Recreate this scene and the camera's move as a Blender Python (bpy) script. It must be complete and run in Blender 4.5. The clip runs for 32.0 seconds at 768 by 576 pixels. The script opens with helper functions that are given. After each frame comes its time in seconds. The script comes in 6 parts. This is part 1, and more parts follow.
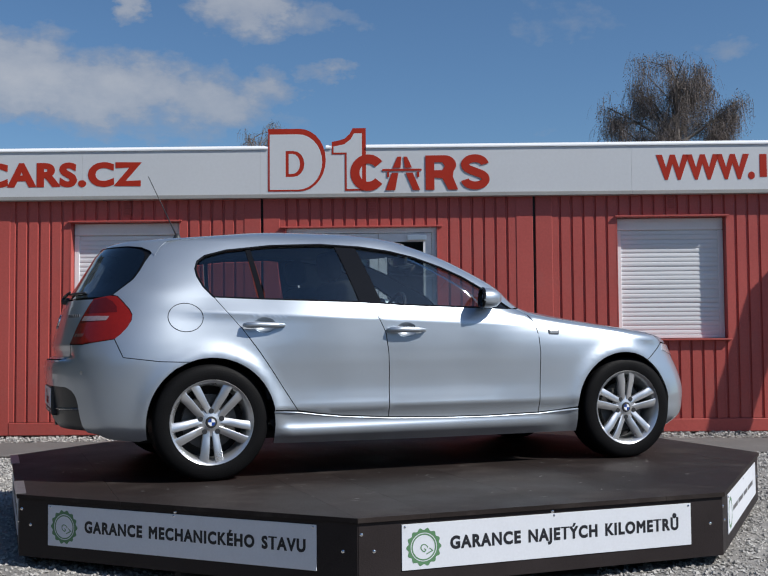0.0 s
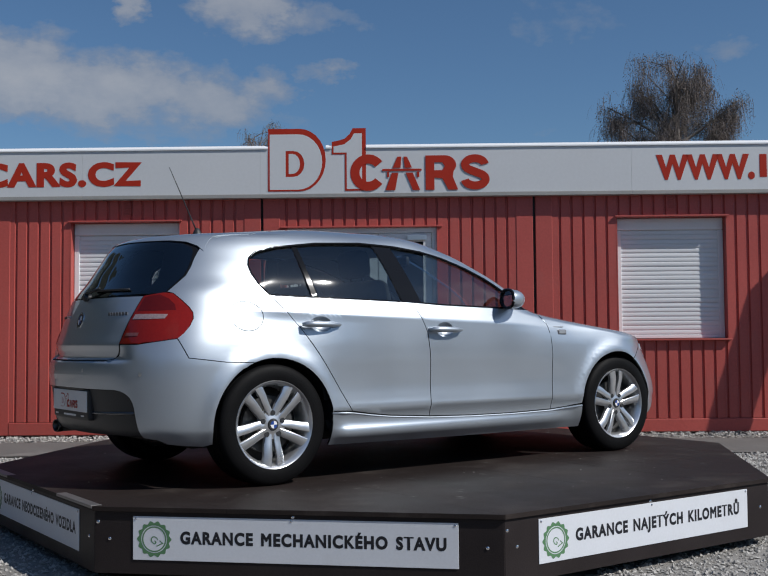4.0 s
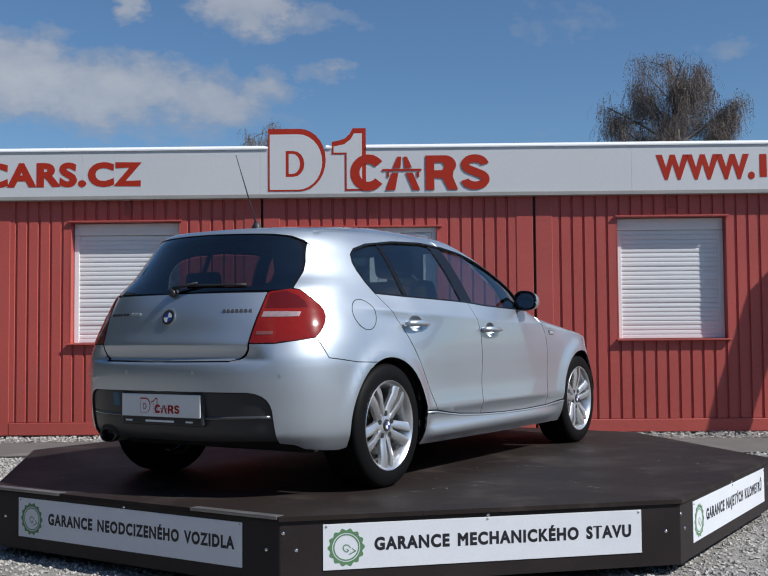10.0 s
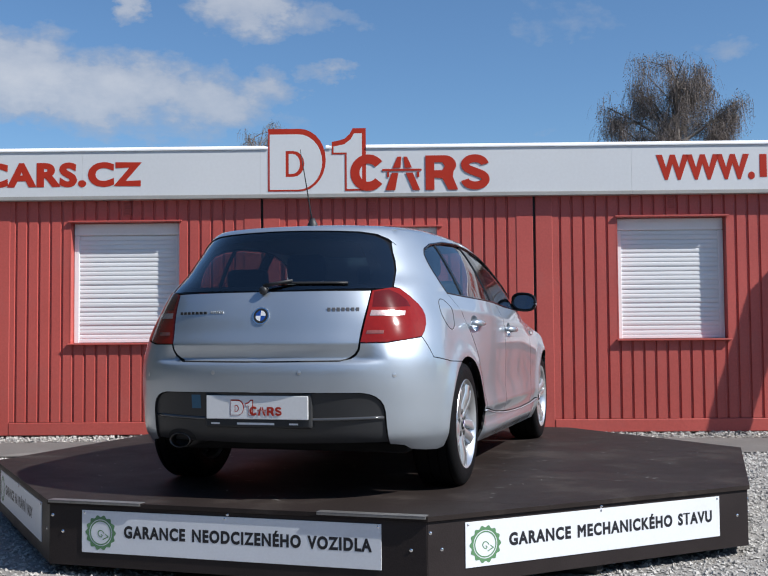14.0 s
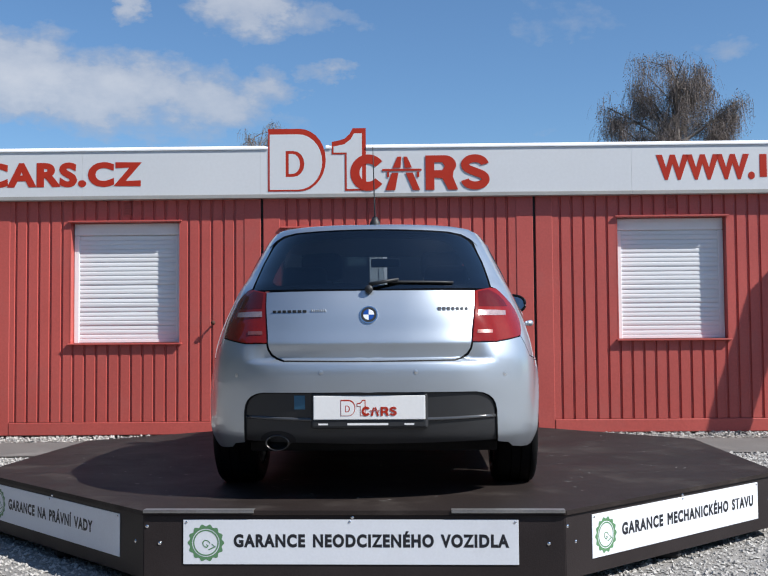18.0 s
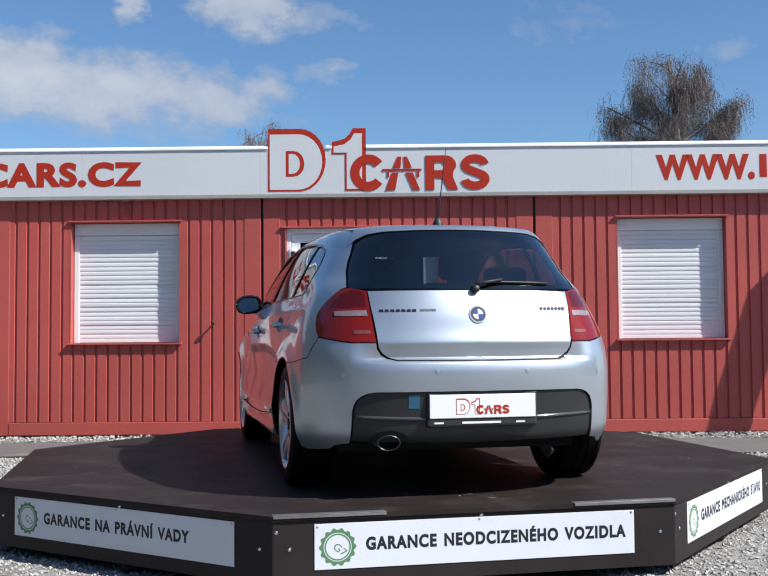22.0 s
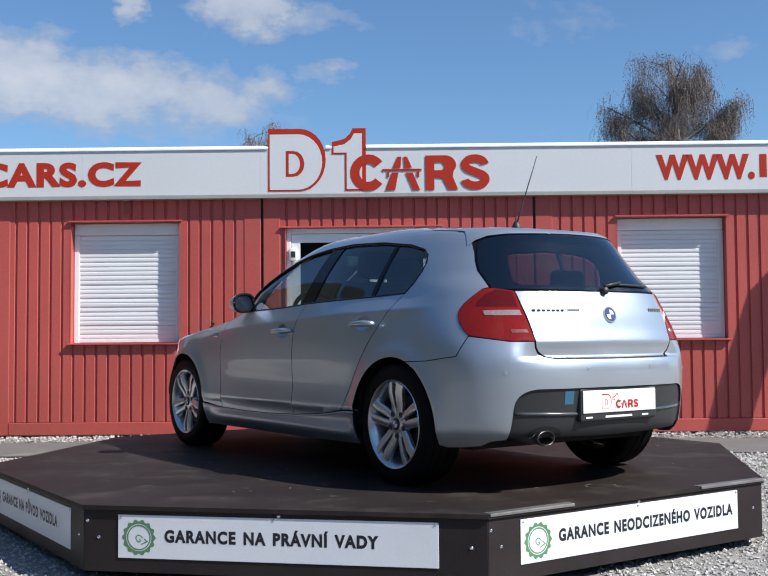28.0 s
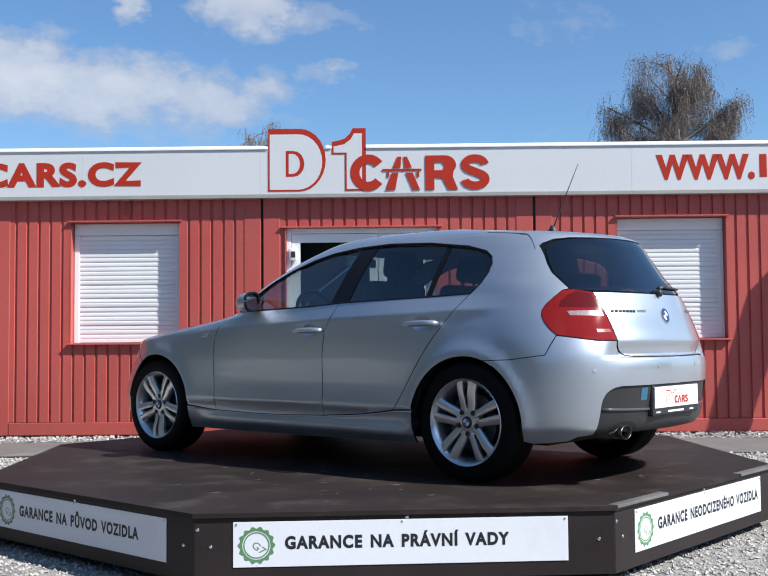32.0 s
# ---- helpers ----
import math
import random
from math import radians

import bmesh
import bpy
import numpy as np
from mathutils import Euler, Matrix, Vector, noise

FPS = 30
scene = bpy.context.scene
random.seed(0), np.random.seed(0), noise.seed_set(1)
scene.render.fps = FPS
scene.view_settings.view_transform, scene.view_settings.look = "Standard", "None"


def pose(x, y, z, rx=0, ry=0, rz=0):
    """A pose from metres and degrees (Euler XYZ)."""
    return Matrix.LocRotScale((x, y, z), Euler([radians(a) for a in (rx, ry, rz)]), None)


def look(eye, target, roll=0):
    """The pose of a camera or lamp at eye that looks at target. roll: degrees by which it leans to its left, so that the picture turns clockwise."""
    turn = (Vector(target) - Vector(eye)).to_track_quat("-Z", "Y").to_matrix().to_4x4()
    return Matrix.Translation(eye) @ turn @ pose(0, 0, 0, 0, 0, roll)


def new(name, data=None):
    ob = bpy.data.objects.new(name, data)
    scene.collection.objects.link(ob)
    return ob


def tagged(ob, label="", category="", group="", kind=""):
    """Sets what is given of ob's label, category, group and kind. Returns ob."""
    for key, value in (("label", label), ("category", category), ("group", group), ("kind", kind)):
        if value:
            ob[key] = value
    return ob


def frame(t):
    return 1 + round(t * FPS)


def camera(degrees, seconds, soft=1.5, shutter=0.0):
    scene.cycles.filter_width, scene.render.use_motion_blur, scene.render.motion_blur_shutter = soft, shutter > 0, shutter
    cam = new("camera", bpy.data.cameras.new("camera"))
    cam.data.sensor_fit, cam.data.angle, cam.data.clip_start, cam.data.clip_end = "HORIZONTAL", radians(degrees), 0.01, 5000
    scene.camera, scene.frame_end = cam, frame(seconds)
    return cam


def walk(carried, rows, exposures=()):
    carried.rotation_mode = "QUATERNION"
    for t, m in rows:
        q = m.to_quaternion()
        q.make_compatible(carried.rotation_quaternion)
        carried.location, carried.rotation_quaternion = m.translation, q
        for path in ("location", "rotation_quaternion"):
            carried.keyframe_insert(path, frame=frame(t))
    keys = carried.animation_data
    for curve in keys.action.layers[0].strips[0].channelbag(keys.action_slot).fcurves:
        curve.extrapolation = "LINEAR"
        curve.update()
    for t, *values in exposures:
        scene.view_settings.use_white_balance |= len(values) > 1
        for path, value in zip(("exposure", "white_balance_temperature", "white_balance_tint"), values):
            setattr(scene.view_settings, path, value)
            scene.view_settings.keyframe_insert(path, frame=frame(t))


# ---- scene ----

import collections

# ---- camera ----
CAM = (0.0, 0.0, 1.12)
cam = camera(40.386, 32.0, soft=1.25)
CAM_POSE = look(CAM, (0.0, 10.0, 1.12 + 10.0 * math.tan(radians(2.759))), -0.4615)
walk(cam, [(0.0, CAM_POSE), (32.0, CAM_POSE)],
     exposures=[(t, e, 6380, 10) for t, e in ((0.0, 0.15), (1.0, 0.08), (3.0, -0.12), (6.0, -0.16), (7.0, -0.05), (9.0, 0.10), (11.0, 0.32), (14.0, 0.56), (17.0, 0.63), (21.0, 0.67), (25.0, 0.67), (28.0, 0.72), (32.0, 0.86))])

# ---- light: spring sun from the right of the camera, scattered cloud ----
SUN_AZ, SUN_EL = -25.0, 43.5          # degrees, counter-clockwise from +x; elevation
SUN_TO = Vector((math.cos(radians(SUN_AZ)) * math.cos(radians(SUN_EL)),
                 math.sin(radians(SUN_AZ)) * math.cos(radians(SUN_EL)), math.sin(radians(SUN_EL))))
sun = new("sun", bpy.data.lights.new("sun", "SUN"))
sun.data.energy, sun.data.angle, sun.data.color = 4.3, radians(0.53), (1.0, 0.965, 0.91)
sun.matrix_world = look((0, 0, 30), Vector((0, 0, 30)) - SUN_TO)


def build_world():
    world = bpy.data.worlds.new("world")
    scene.world = world
    world.use_nodes = True
    nt = world.node_tree
    nd, ln = nt.nodes, nt.links
    nd.clear()
    out = nd.new("ShaderNodeOutputWorld")
    sky = nd.new("ShaderNodeTexSky")
    sky.sky_type, sky.sun_disc = "NISHITA", False
    sky.sun_elevation, sky.sun_rotation = radians(SUN_EL), radians(90.0 - SUN_AZ)
    sky.air_density, sky.dust_density, sky.ozone_density = 1.0, 0.2, 3.0
    bg = nd.new("ShaderNodeBackground")
    bg.inputs["Strength"].default_value = 0.070
    tint = nd.new("ShaderNodeMixRGB")
    tint.blend_type, tint.inputs[0].default_value = "MULTIPLY", 1.0
    tint.inputs[2].default_value = (0.82, 1.01, 1.15, 1)
    ln.new(sky.outputs[0], tint.inputs[1])
    ln.new(tint.outputs[0], bg.inputs["Color"])
    # clouds: broken noise on a flat layer high above, thicker in a few banks
    co = nd.new("ShaderNodeTexCoord")
    sep = nd.new("ShaderNodeSeparateXYZ")
    ln.new(co.outputs["Generated"], sep.inputs[0])

    def m(op, a, b=None, clamp=False):
        n = nd.new("ShaderNodeMath")
        n.operation, n.use_clamp = op, clamp
        for i, v in enumerate((a, b)):
            if v is None:
                continue
            if isinstance(v, (int, float)):
                n.inputs[i].default_value = v
            else:
                ln.new(v, n.inputs[i])
        return n.outputs[0]
    x, y, z = sep.outputs
    az = m("ARCTAN2", x, y)                       # bearing, 0 along +y
    el = m("ARCSINE", z)
    comb = nd.new("ShaderNodeCombineXYZ")
    ln.new(az, comb.inputs[0])
    ln.new(m("MULTIPLY", el, 1.6), comb.inputs[1])

    def cloud_noise(scale, detail, rough, shift):
        n = nd.new("ShaderNodeTexNoise")
        n.inputs["Scale"].default_value, n.inputs["Detail"].default_value, n.inputs["Roughness"].default_value = scale, detail, rough
        v = nd.new("ShaderNodeVectorMath")
        v.operation = "ADD"
        v.inputs[1].default_value = (shift, 0.37 * shift, 0.0)
        ln.new(comb.outputs[0], v.inputs[0])
        ln.new(v.outputs[0], n.inputs["Vector"])
        return n.outputs["Fac"]
    # billows push the outlines of the banks about
    az2 = m("ADD", az, m("MULTIPLY", m("SUBTRACT", cloud_noise(26.0, 4.0, 0.6, 3.1), 0.5), 0.10))
    el2 = m("ADD", el, m("MULTIPLY", m("SUBTRACT", cloud_noise(22.0, 5.0, 0.6, 8.3), 0.5), 0.060))
    n0 = cloud_noise(17.0, 6.0, 0.58, 0.0)

    def bank(a0, e0, ra, re, amount):
        da = m("DIVIDE", m("SUBTRACT", az2, a0), ra)
        de = m("DIVIDE", m("SUBTRACT", el2, e0), re)
        r2 = m("ADD", m("MULTIPLY", da, da), m("MULTIPLY", de, de))
        return m("MULTIPLY", m("SUBTRACT", 1.0, r2, True), amount)
    banks = [bank(*b) for b in CLOUD_BANKS]
    total = banks[0]
    for b in banks[1:]:
        total = m("MAXIMUM", total, b)
    dens = m("ADD", total, m("MULTIPLY", m("SUBTRACT", n0, 0.5), 0.85))
    fac = m("MULTIPLY", m("SUBTRACT", dens, 0.17), 2.6, True)
    fac = m("MULTIPLY", fac, 0.80)
    white = nd.new("ShaderNodeBackground")
    ramp = nd.new("ShaderNodeMixRGB")
    ramp.inputs[1].default_value, ramp.inputs[2].default_value = (0.47, 0.54, 0.67, 1), (0.84, 0.85, 0.88, 1)
    ln.new(m("MULTIPLY", m("SUBTRACT", dens, 0.40), 1.7, True), ramp.inputs[0])
    ln.new(ramp.outputs[0], white.inputs["Color"])
    # clouds towards the sun, all out of view, made stronger to brighten reflections
    toward = nd.new("ShaderNodeVectorMath")
    toward.operation = "DOT_PRODUCT"
    toward.inputs[1].default_value = SUN_TO
    ln.new(co.outputs["Generated"], toward.inputs[0])
    near = m("POWER", m("MAXIMUM", toward.outputs["Value"], 0.0), 4.0)
    ln.new(m("ADD", m("MULTIPLY", near, 1.1), 0.54), white.inputs["Strength"])
    mix = nd.new("ShaderNodeMixShader")
    ln.new(fac, mix.inputs[0])
    ln.new(bg.outputs[0], mix.inputs[1])
    ln.new(white.outputs[0], mix.inputs[2])
    ln.new(mix.outputs[0], out.inputs["Surface"])


# bearing and elevation (radians), half sizes, amount
CLOUD_BANKS = [(-0.350, 0.238, 0.110, 0.054, 0.80), (-0.262, 0.230, 0.110, 0.049, 0.75), (-0.170, 0.220, 0.090, 0.042, 0.62), (-0.112, 0.236, 0.040, 0.028, 0.50), (-0.22, 0.203, 0.18, 0.026, 0.40),
               (-0.128, 0.315, 0.074, 0.042, 0.70), (-0.055, 0.299, 0.07, 0.018, 0.40), (-0.240, 0.310, 0.022, 0.028, 0.50), (-0.058, 0.249, 0.028, 0.015, 0.42),
               (0.170, 0.297, 0.07, 0.026, 0.24), (0.315, 0.257, 0.04, 0.018, 0.28), (0.17, 0.197, 0.035, 0.012, 0.24), (0.04, 0.250, 0.06, 0.016, 0.14),
               # banks out of view, added to brighten what the car reflects
               (1.45, 0.48, 0.42, 0.24, 0.60), (2.55, 0.50, 0.36, 0.22, 0.60), (2.0, 0.36, 0.30, 0.12, 0.50), (-3.0, 0.80, 0.35, 0.2, 0.40)]
build_world()


# ---- materials ----
def mat(name, color, rough=0.6, metal=0.0, var=0.12, scale=3.0, fine=60.0, bump=0.0, coat=0.0, spread=0.0,
        stain=None, stain_amount=0.0, stain_scale=1.5, bump_scale=None, spec=0.5, island=0.0):
    """Principled surface: two scales of tone variation, optional stains, relief and piece-to-piece spread."""
    ma = bpy.data.materials.new(name)
    ma.use_nodes = True
    nd, ln = ma.node_tree.nodes, ma.node_tree.links
    p = nd["Principled BSDF"]
    p.inputs["Roughness"].default_value, p.inputs["Metallic"].default_value = rough, metal
    p.inputs["Specular IOR Level"].default_value = spec
    if coat:
        p.inputs["Coat Weight"].default_value, p.inputs["Coat Roughness"].default_value = coat, 0.03
    co = nd.new("ShaderNodeTexCoord")
    n1 = nd.new("ShaderNodeTexNoise")
    n1.inputs["Scale"].default_value, n1.inputs["Detail"].default_value = scale, 5.0
    n2 = nd.new("ShaderNodeTexNoise")
    n2.inputs["Scale"].default_value, n2.inputs["Detail"].default_value = fine, 3.0
    for n in (n1, n2):
        ln.new(co.outputs["Object"], n.inputs["Vector"])
    mx = nd.new("ShaderNodeMath")
    mx.operation = "ADD"
    ln.new(n1.outputs["Fac"], mx.inputs[0])
    ln.new(n2.outputs["Fac"], mx.inputs[1])
    ra = nd.new("ShaderNodeMapRange")
    ra.inputs[1].default_value, ra.inputs[2].default_value = 0.7, 1.3
    ra.inputs[3].default_value, ra.inputs[4].default_value = 1.0 - var, 1.0 + var
    ln.new(mx.outputs[0], ra.inputs[0])
    fac = ra.outputs[0]
    for amount, src in ((spread, "ob"), (island, "geo")):
        if amount:
            if src == "ob":
                s = nd.new("ShaderNodeObjectInfo").outputs["Random"]
            else:
                s = nd.new("ShaderNodeNewGeometry").outputs["Random Per Island"]
            r2 = nd.new("ShaderNodeMapRange")
            r2.inputs[3].default_value, r2.inputs[4].default_value = 1.0 - amount, 1.0 + amount
            ln.new(s, r2.inputs[0])
            mm = nd.new("ShaderNodeMath")
            mm.operation = "MULTIPLY"
            ln.new(fac, mm.inputs[0])
            ln.new(r2.outputs[0], mm.inputs[1])
            fac = mm.outputs[0]
    vm = nd.new("ShaderNodeVectorMath")
    vm.operation = "SCALE"
    vm.inputs[0].default_value = color
    ln.new(fac, vm.inputs["Scale"])
    col = vm.outputs[0]
    if stain:
        n3 = nd.new("ShaderNodeTexNoise")
        n3.inputs["Scale"].default_value, n3.inputs["Detail"].default_value = stain_scale, 8.0
        n3.inputs["Roughness"].default_value = 0.7
        ln.new(co.outputs["Object"], n3.inputs["Vector"])
        r3 = nd.new("ShaderNodeMapRange")
        r3.inputs[1].default_value, r3.inputs[2].default_value = 0.52, 0.72
        r3.inputs[3].default_value, r3.inputs[4].default_value = 0.0, stain_amount
        ln.new(n3.outputs["Fac"], r3.inputs[0])
        mc = nd.new("ShaderNodeMixRGB")
        ln.new(r3.outputs[0], mc.inputs[0])
        ln.new(col, mc.inputs[1])
        mc.inputs[2].default_value = (*stain, 1)
        col = mc.outputs[0]
    ln.new(col, p.inputs["Base Color"])
    if rough > 0.08:
        rr = nd.new("ShaderNodeMapRange")
        rr.inputs[1].default_value, rr.inputs[2].default_value = 0.3, 0.7
        rr.inputs[3].default_value, rr.inputs[4].default_value = rough * 0.88, min(1.0, rough * 1.12)
        ln.new(n1.outputs["Fac"], rr.inputs[0])
        ln.new(rr.outputs[0], p.inputs["Roughness"])
    if bump:
        bu = nd.new("ShaderNodeBump")
        bu.inputs["Strength"].default_value, bu.inputs["Distance"].default_value = min(1.0, bump * 100), 0.01
        if bump_scale:
            n4 = nd.new("ShaderNodeTexNoise")
            n4.inputs["Scale"].default_value, n4.inputs["Detail"].default_value = bump_scale, 4.0
            ln.new(co.outputs["Object"], n4.inputs["Vector"])
            ln.new(n4.outputs["Fac"], bu.inputs["Height"])
        else:
            ln.new(n2.outputs["Fac"], bu.inputs["Height"])
        ln.new(bu.outputs[0], p.inputs["Normal"])
    return ma


def glass(name, tint, base=0.10, power=1.0):
    """Tinted pane: clear tint that lets light through, with mirror gloss that grows at a slant."""
    ma = bpy.data.materials.new(name)
    ma.use_nodes = True
    nd, ln = ma.node_tree.nodes, ma.node_tree.links
    nd.clear()
    out = nd.new("ShaderNodeOutputMaterial")
    tr = nd.new("ShaderNodeBsdfTransparent")
    tr.inputs[0].default_value = (*tint, 1)
    gl = nd.new("ShaderNodeBsdfGlossy")
    gl.inputs["Roughness"].default_value = 0.02
    gl.inputs["Color"].default_value = (power, power, power, 1)
    lw = nd.new("ShaderNodeLayerWeight")
    lw.inputs["Blend"].default_value = 0.5
    po = nd.new("ShaderNodeMath")
    po.operation, po.inputs[1].default_value = "POWER", 4.0
    ln.new(lw.outputs["Facing"], po.inputs[0])
    fr = nd.new("ShaderNodeMapRange")
    fr.inputs[3].default_value, fr.inputs[4].default_value = base, 0.95
    ln.new(po.outputs[0], fr.inputs[0])
    mix = nd.new("ShaderNodeMixShader")
    ln.new(fr.outputs[0], mix.inputs[0])
    ln.new(tr.outputs[0], mix.inputs[1])
    ln.new(gl.outputs[0], mix.inputs[2])
    ln.new(mix.outputs[0], out.inputs["Surface"])
    return ma


M = dict(
    paint=mat("silver_metallic_paint", (0.492, 0.542, 0.592), 0.40, 0.75, 0.02, 2.0, 300.0, coat=1.0),
    gap=mat("dark_gap", (0.012, 0.012, 0.013), 0.8, 0, 0.1),
    plastic=mat("black_plastic", (0.022, 0.023, 0.025), 0.5, 0, 0.12, 6, 400, 0.001),
    trim=mat("black_window_trim", (0.010, 0.010, 0.011), 0.06, 0, 0.05, spec=0.25),
    insert=mat("grey_bumper_insert", (0.026, 0.027, 0.029), 0.42, 0, 0.1, 5, 500, 0.0008),
    rubber=mat("tyre_rubber", (0.006, 0.006, 0.0065), 0.55, 0, 0.18, 8, 150, 0.002, spec=0.10),
    alloy=mat("silver_alloy", (0.72, 0.73, 0.74), 0.30, 0.85, 0.04, 5, 200),
    steel=mat("bare_steel", (0.30, 0.29, 0.28), 0.5, 0.8, 0.15, 6, 90, stain=(0.16, 0.13, 0.11), stain_amount=0.5, stain_scale=9),
    chrome=mat("chrome", (0.75, 0.75, 0.76), 0.12, 1.0, 0.02),
    pipe=mat("dull_chrome_pipe", (0.12, 0.115, 0.11), 0.35, 1.0, 0.15),
    disc=mat("brake_disc", (0.10, 0.10, 0.10), 0.5, 0.8, 0.15),
    seat=mat("dark_seat_fabric", (0.028, 0.028, 0.030), 0.85, 0, 0.15, 8, 300, 0.001),
    cabin=mat("dark_cabin", (0.02, 0.02, 0.021), 0.8, 0, 0.12),
    tint=glass("tinted_glass", (0.66, 0.72, 0.72), 0.12),
    dark_tint=glass("dark_privacy_glass", (0.48, 0.55, 0.55), 0.11),
    rear_tint=glass("dark_rear_glass", (0.30, 0.33, 0.34), 0.12),
    badge=mat("grey_badge", (0.19, 0.19, 0.20), 0.35, 0.5, 0.05),
    lamp=mat("pale_headlamp_lens", (0.50, 0.54, 0.58), 0.16, 0.35, 0.10, 30, 90, coat=1.0),
    fog=mat("rosy_fog_lens", (0.25, 0.075, 0.06), 0.22, 0.2, 0.2, 40, 160, coat=1.0),
    red=mat("red_lens", (0.21, 0.010, 0.006), 0.14, 0.0, 0.10, 6, 60, coat=0.8, spec=0.05),
    deep_red=mat("deep_red_lens", (0.10, 0.006, 0.005), 0.12, 0.0, 0.10, 6, 60, coat=0.8, spec=0.05),
    amber=mat("pale_reflector_lens", (0.42, 0.30, 0.29), 0.20, 0.35, 0.22, 40, 160, coat=1.0),
    mirror=mat("mirror_glass", (0.8, 0.82, 0.85), 0.03, 1.0, 0.0),
    blue=mat("blue_enamel", (0.01, 0.06, 0.30), 0.25, coat=1.0, var=0.02),
    sticker=mat("blue_sticker", (0.03, 0.12, 0.20), 0.5, var=0.05),
    rust=mat("rusty_steel", (0.09, 0.035, 0.022), 0.8, 0.2, 0.3, 20, 90),
    scuff=mat("pale_scuff", (0.22, 0.21, 0.20), 0.8, var=0.2),
    white=mat("white_enamel", (0.80, 0.80, 0.80), 0.3, var=0.02),
    plate=mat("white_plate", (0.80, 0.80, 0.79), 0.4, var=0.03),
    board=mat("brown_film_faced_board", (0.0235, 0.0178, 0.0162), 0.60, 0, 0.25, 2.5, 220, 0.0012, spread=0.10, spec=0.16,
              stain=(0.072, 0.061, 0.054), stain_amount=0.6, stain_scale=2.6),
    skirt=mat("brown_skirt_board", (0.024, 0.019, 0.019), 0.5, 0, 0.18, 3, 150, 0.0008, spread=0.08, spec=0.2),
    banner=mat("white_banner_sheet", (0.70, 0.728, 0.772), 0.45, 0, 0.035, 2.0, 90, stain=(0.62, 0.63, 0.66), stain_amount=0.35, stain_scale=5),
    ink=mat("black_ink", (0.010, 0.011, 0.016), 0.5, var=0.05),
    seal=mat("green_seal_ink", (0.10, 0.23, 0.11), 0.5, var=0.08),
    clad=mat("red_painted_steel", (0.435, 0.080, 0.065), 0.48, 0, 0.10, 0.8, 40, 0.0006, spread=0.04,
             stain=(0.37, 0.11, 0.095), stain_amount=0.35, stain_scale=2.0),
    clad_dark=mat("black_joint_seal", (0.012, 0.011, 0.011), 0.7),
    fascia=mat("white_fascia_panel", (0.60, 0.615, 0.63), 0.5, 0, 0.03, 0.7, 30, spread=0.015,
               stain=(0.60, 0.60, 0.60), stain_amount=0.3, stain_scale=1.2),
    edge=mat("grey_edge_trim", (0.34, 0.33, 0.31), 0.5, 0.1, 0.08),
    gloss_grey=mat("glossy_grey_lip", (0.06, 0.062, 0.066), 0.14, 0.0, 0.06, coat=1.0),
    cap=mat("white_metal_cap", (0.82, 0.83, 0.84), 0.35, 0, 0.03),
    letter=mat("red_sign_letter", (0.40, 0.030, 0.014), 0.5, 0, 0.05, 3, 60, spec=0.2),
    frame=mat("white_window_frame", (0.78, 0.79, 0.80), 0.35, 0, 0.03),
    slat=mat("white_shutter_slat", (0.72, 0.73, 0.74), 0.38, 0, 0.03, 2, 80, spread=0.03),
    pane=glass("window_pane", (0.55, 0.6, 0.6)),
    interior=mat("dim_office_wall", (0.35, 0.34, 0.32), 0.8),
    gravel=mat("grey_gravel_ground", (0.26, 0.247, 0.23), 0.9, 0, 0.30, 5.0, 120.0, 0.008, stain=(0.15, 0.14, 0.13), stain_amount=0.6, stain_scale=3),
    stone=mat("pale_gravel_stone", (0.37, 0.355, 0.33), 0.85, 0, 0.15, 20, 200, island=0.32),
    paving=mat("grey_worn_asphalt", (0.13, 0.125, 0.118), 0.85, 0, 0.2, 2, 150, 0.003, stain=(0.27, 0.255, 0.235), stain_amount=0.6),
    bark=mat("grey_bark", (0.15, 0.13, 0.115), 0.9, 0, 0.3, 4, 60),
    twig=mat("brown_twigs", (0.165, 0.136, 0.122), 0.9, 0, 0.25, 0.8, 20, island=0.3),
    green=mat("leafing_twigs", (0.145, 0.118, 0.098), 0.9, 0, 0.3, 0.8, 20, island=0.35),
    # near-black, for the unseen blocks that darken reflections
    hedge=mat("unseen_dark_blocks", (0.018, 0.024, 0.021), 0.9, 0, 0.35, 0.9, 6, island=0.2),
    white_stone=mat("white_pebble", (0.46, 0.44, 0.41), 0.85, 0, 0.15, 20, 200, island=0.3),
)

# ---- mesh helpers ----
def mesh_ob(name, verts, faces, material, parent=None, label="", smooth=False, normals=None, at=None, lips=None):
    me = bpy.data.meshes.new(name)
    me.from_pydata([tuple(v) for v in verts], [], faces)
    if material:
        me.materials.append(material)
    if lips is not None:
        # lips of painted panels coloured near-black, for the shade in the gaps
        me.materials.append(M["gap"])
        me.polygons.foreach_set("material_index", lips)
    if smooth:
        me.shade_smooth()
    me.update()
    if normals is not None:
        me.normals_split_custom_set_from_vertices([tuple(n) for n in normals])
    ob = new(name, me)
    if parent:
        ob.parent = parent
    if at is not None:
        ob.location = at
    if label:
        tagged(ob, label)
    return ob


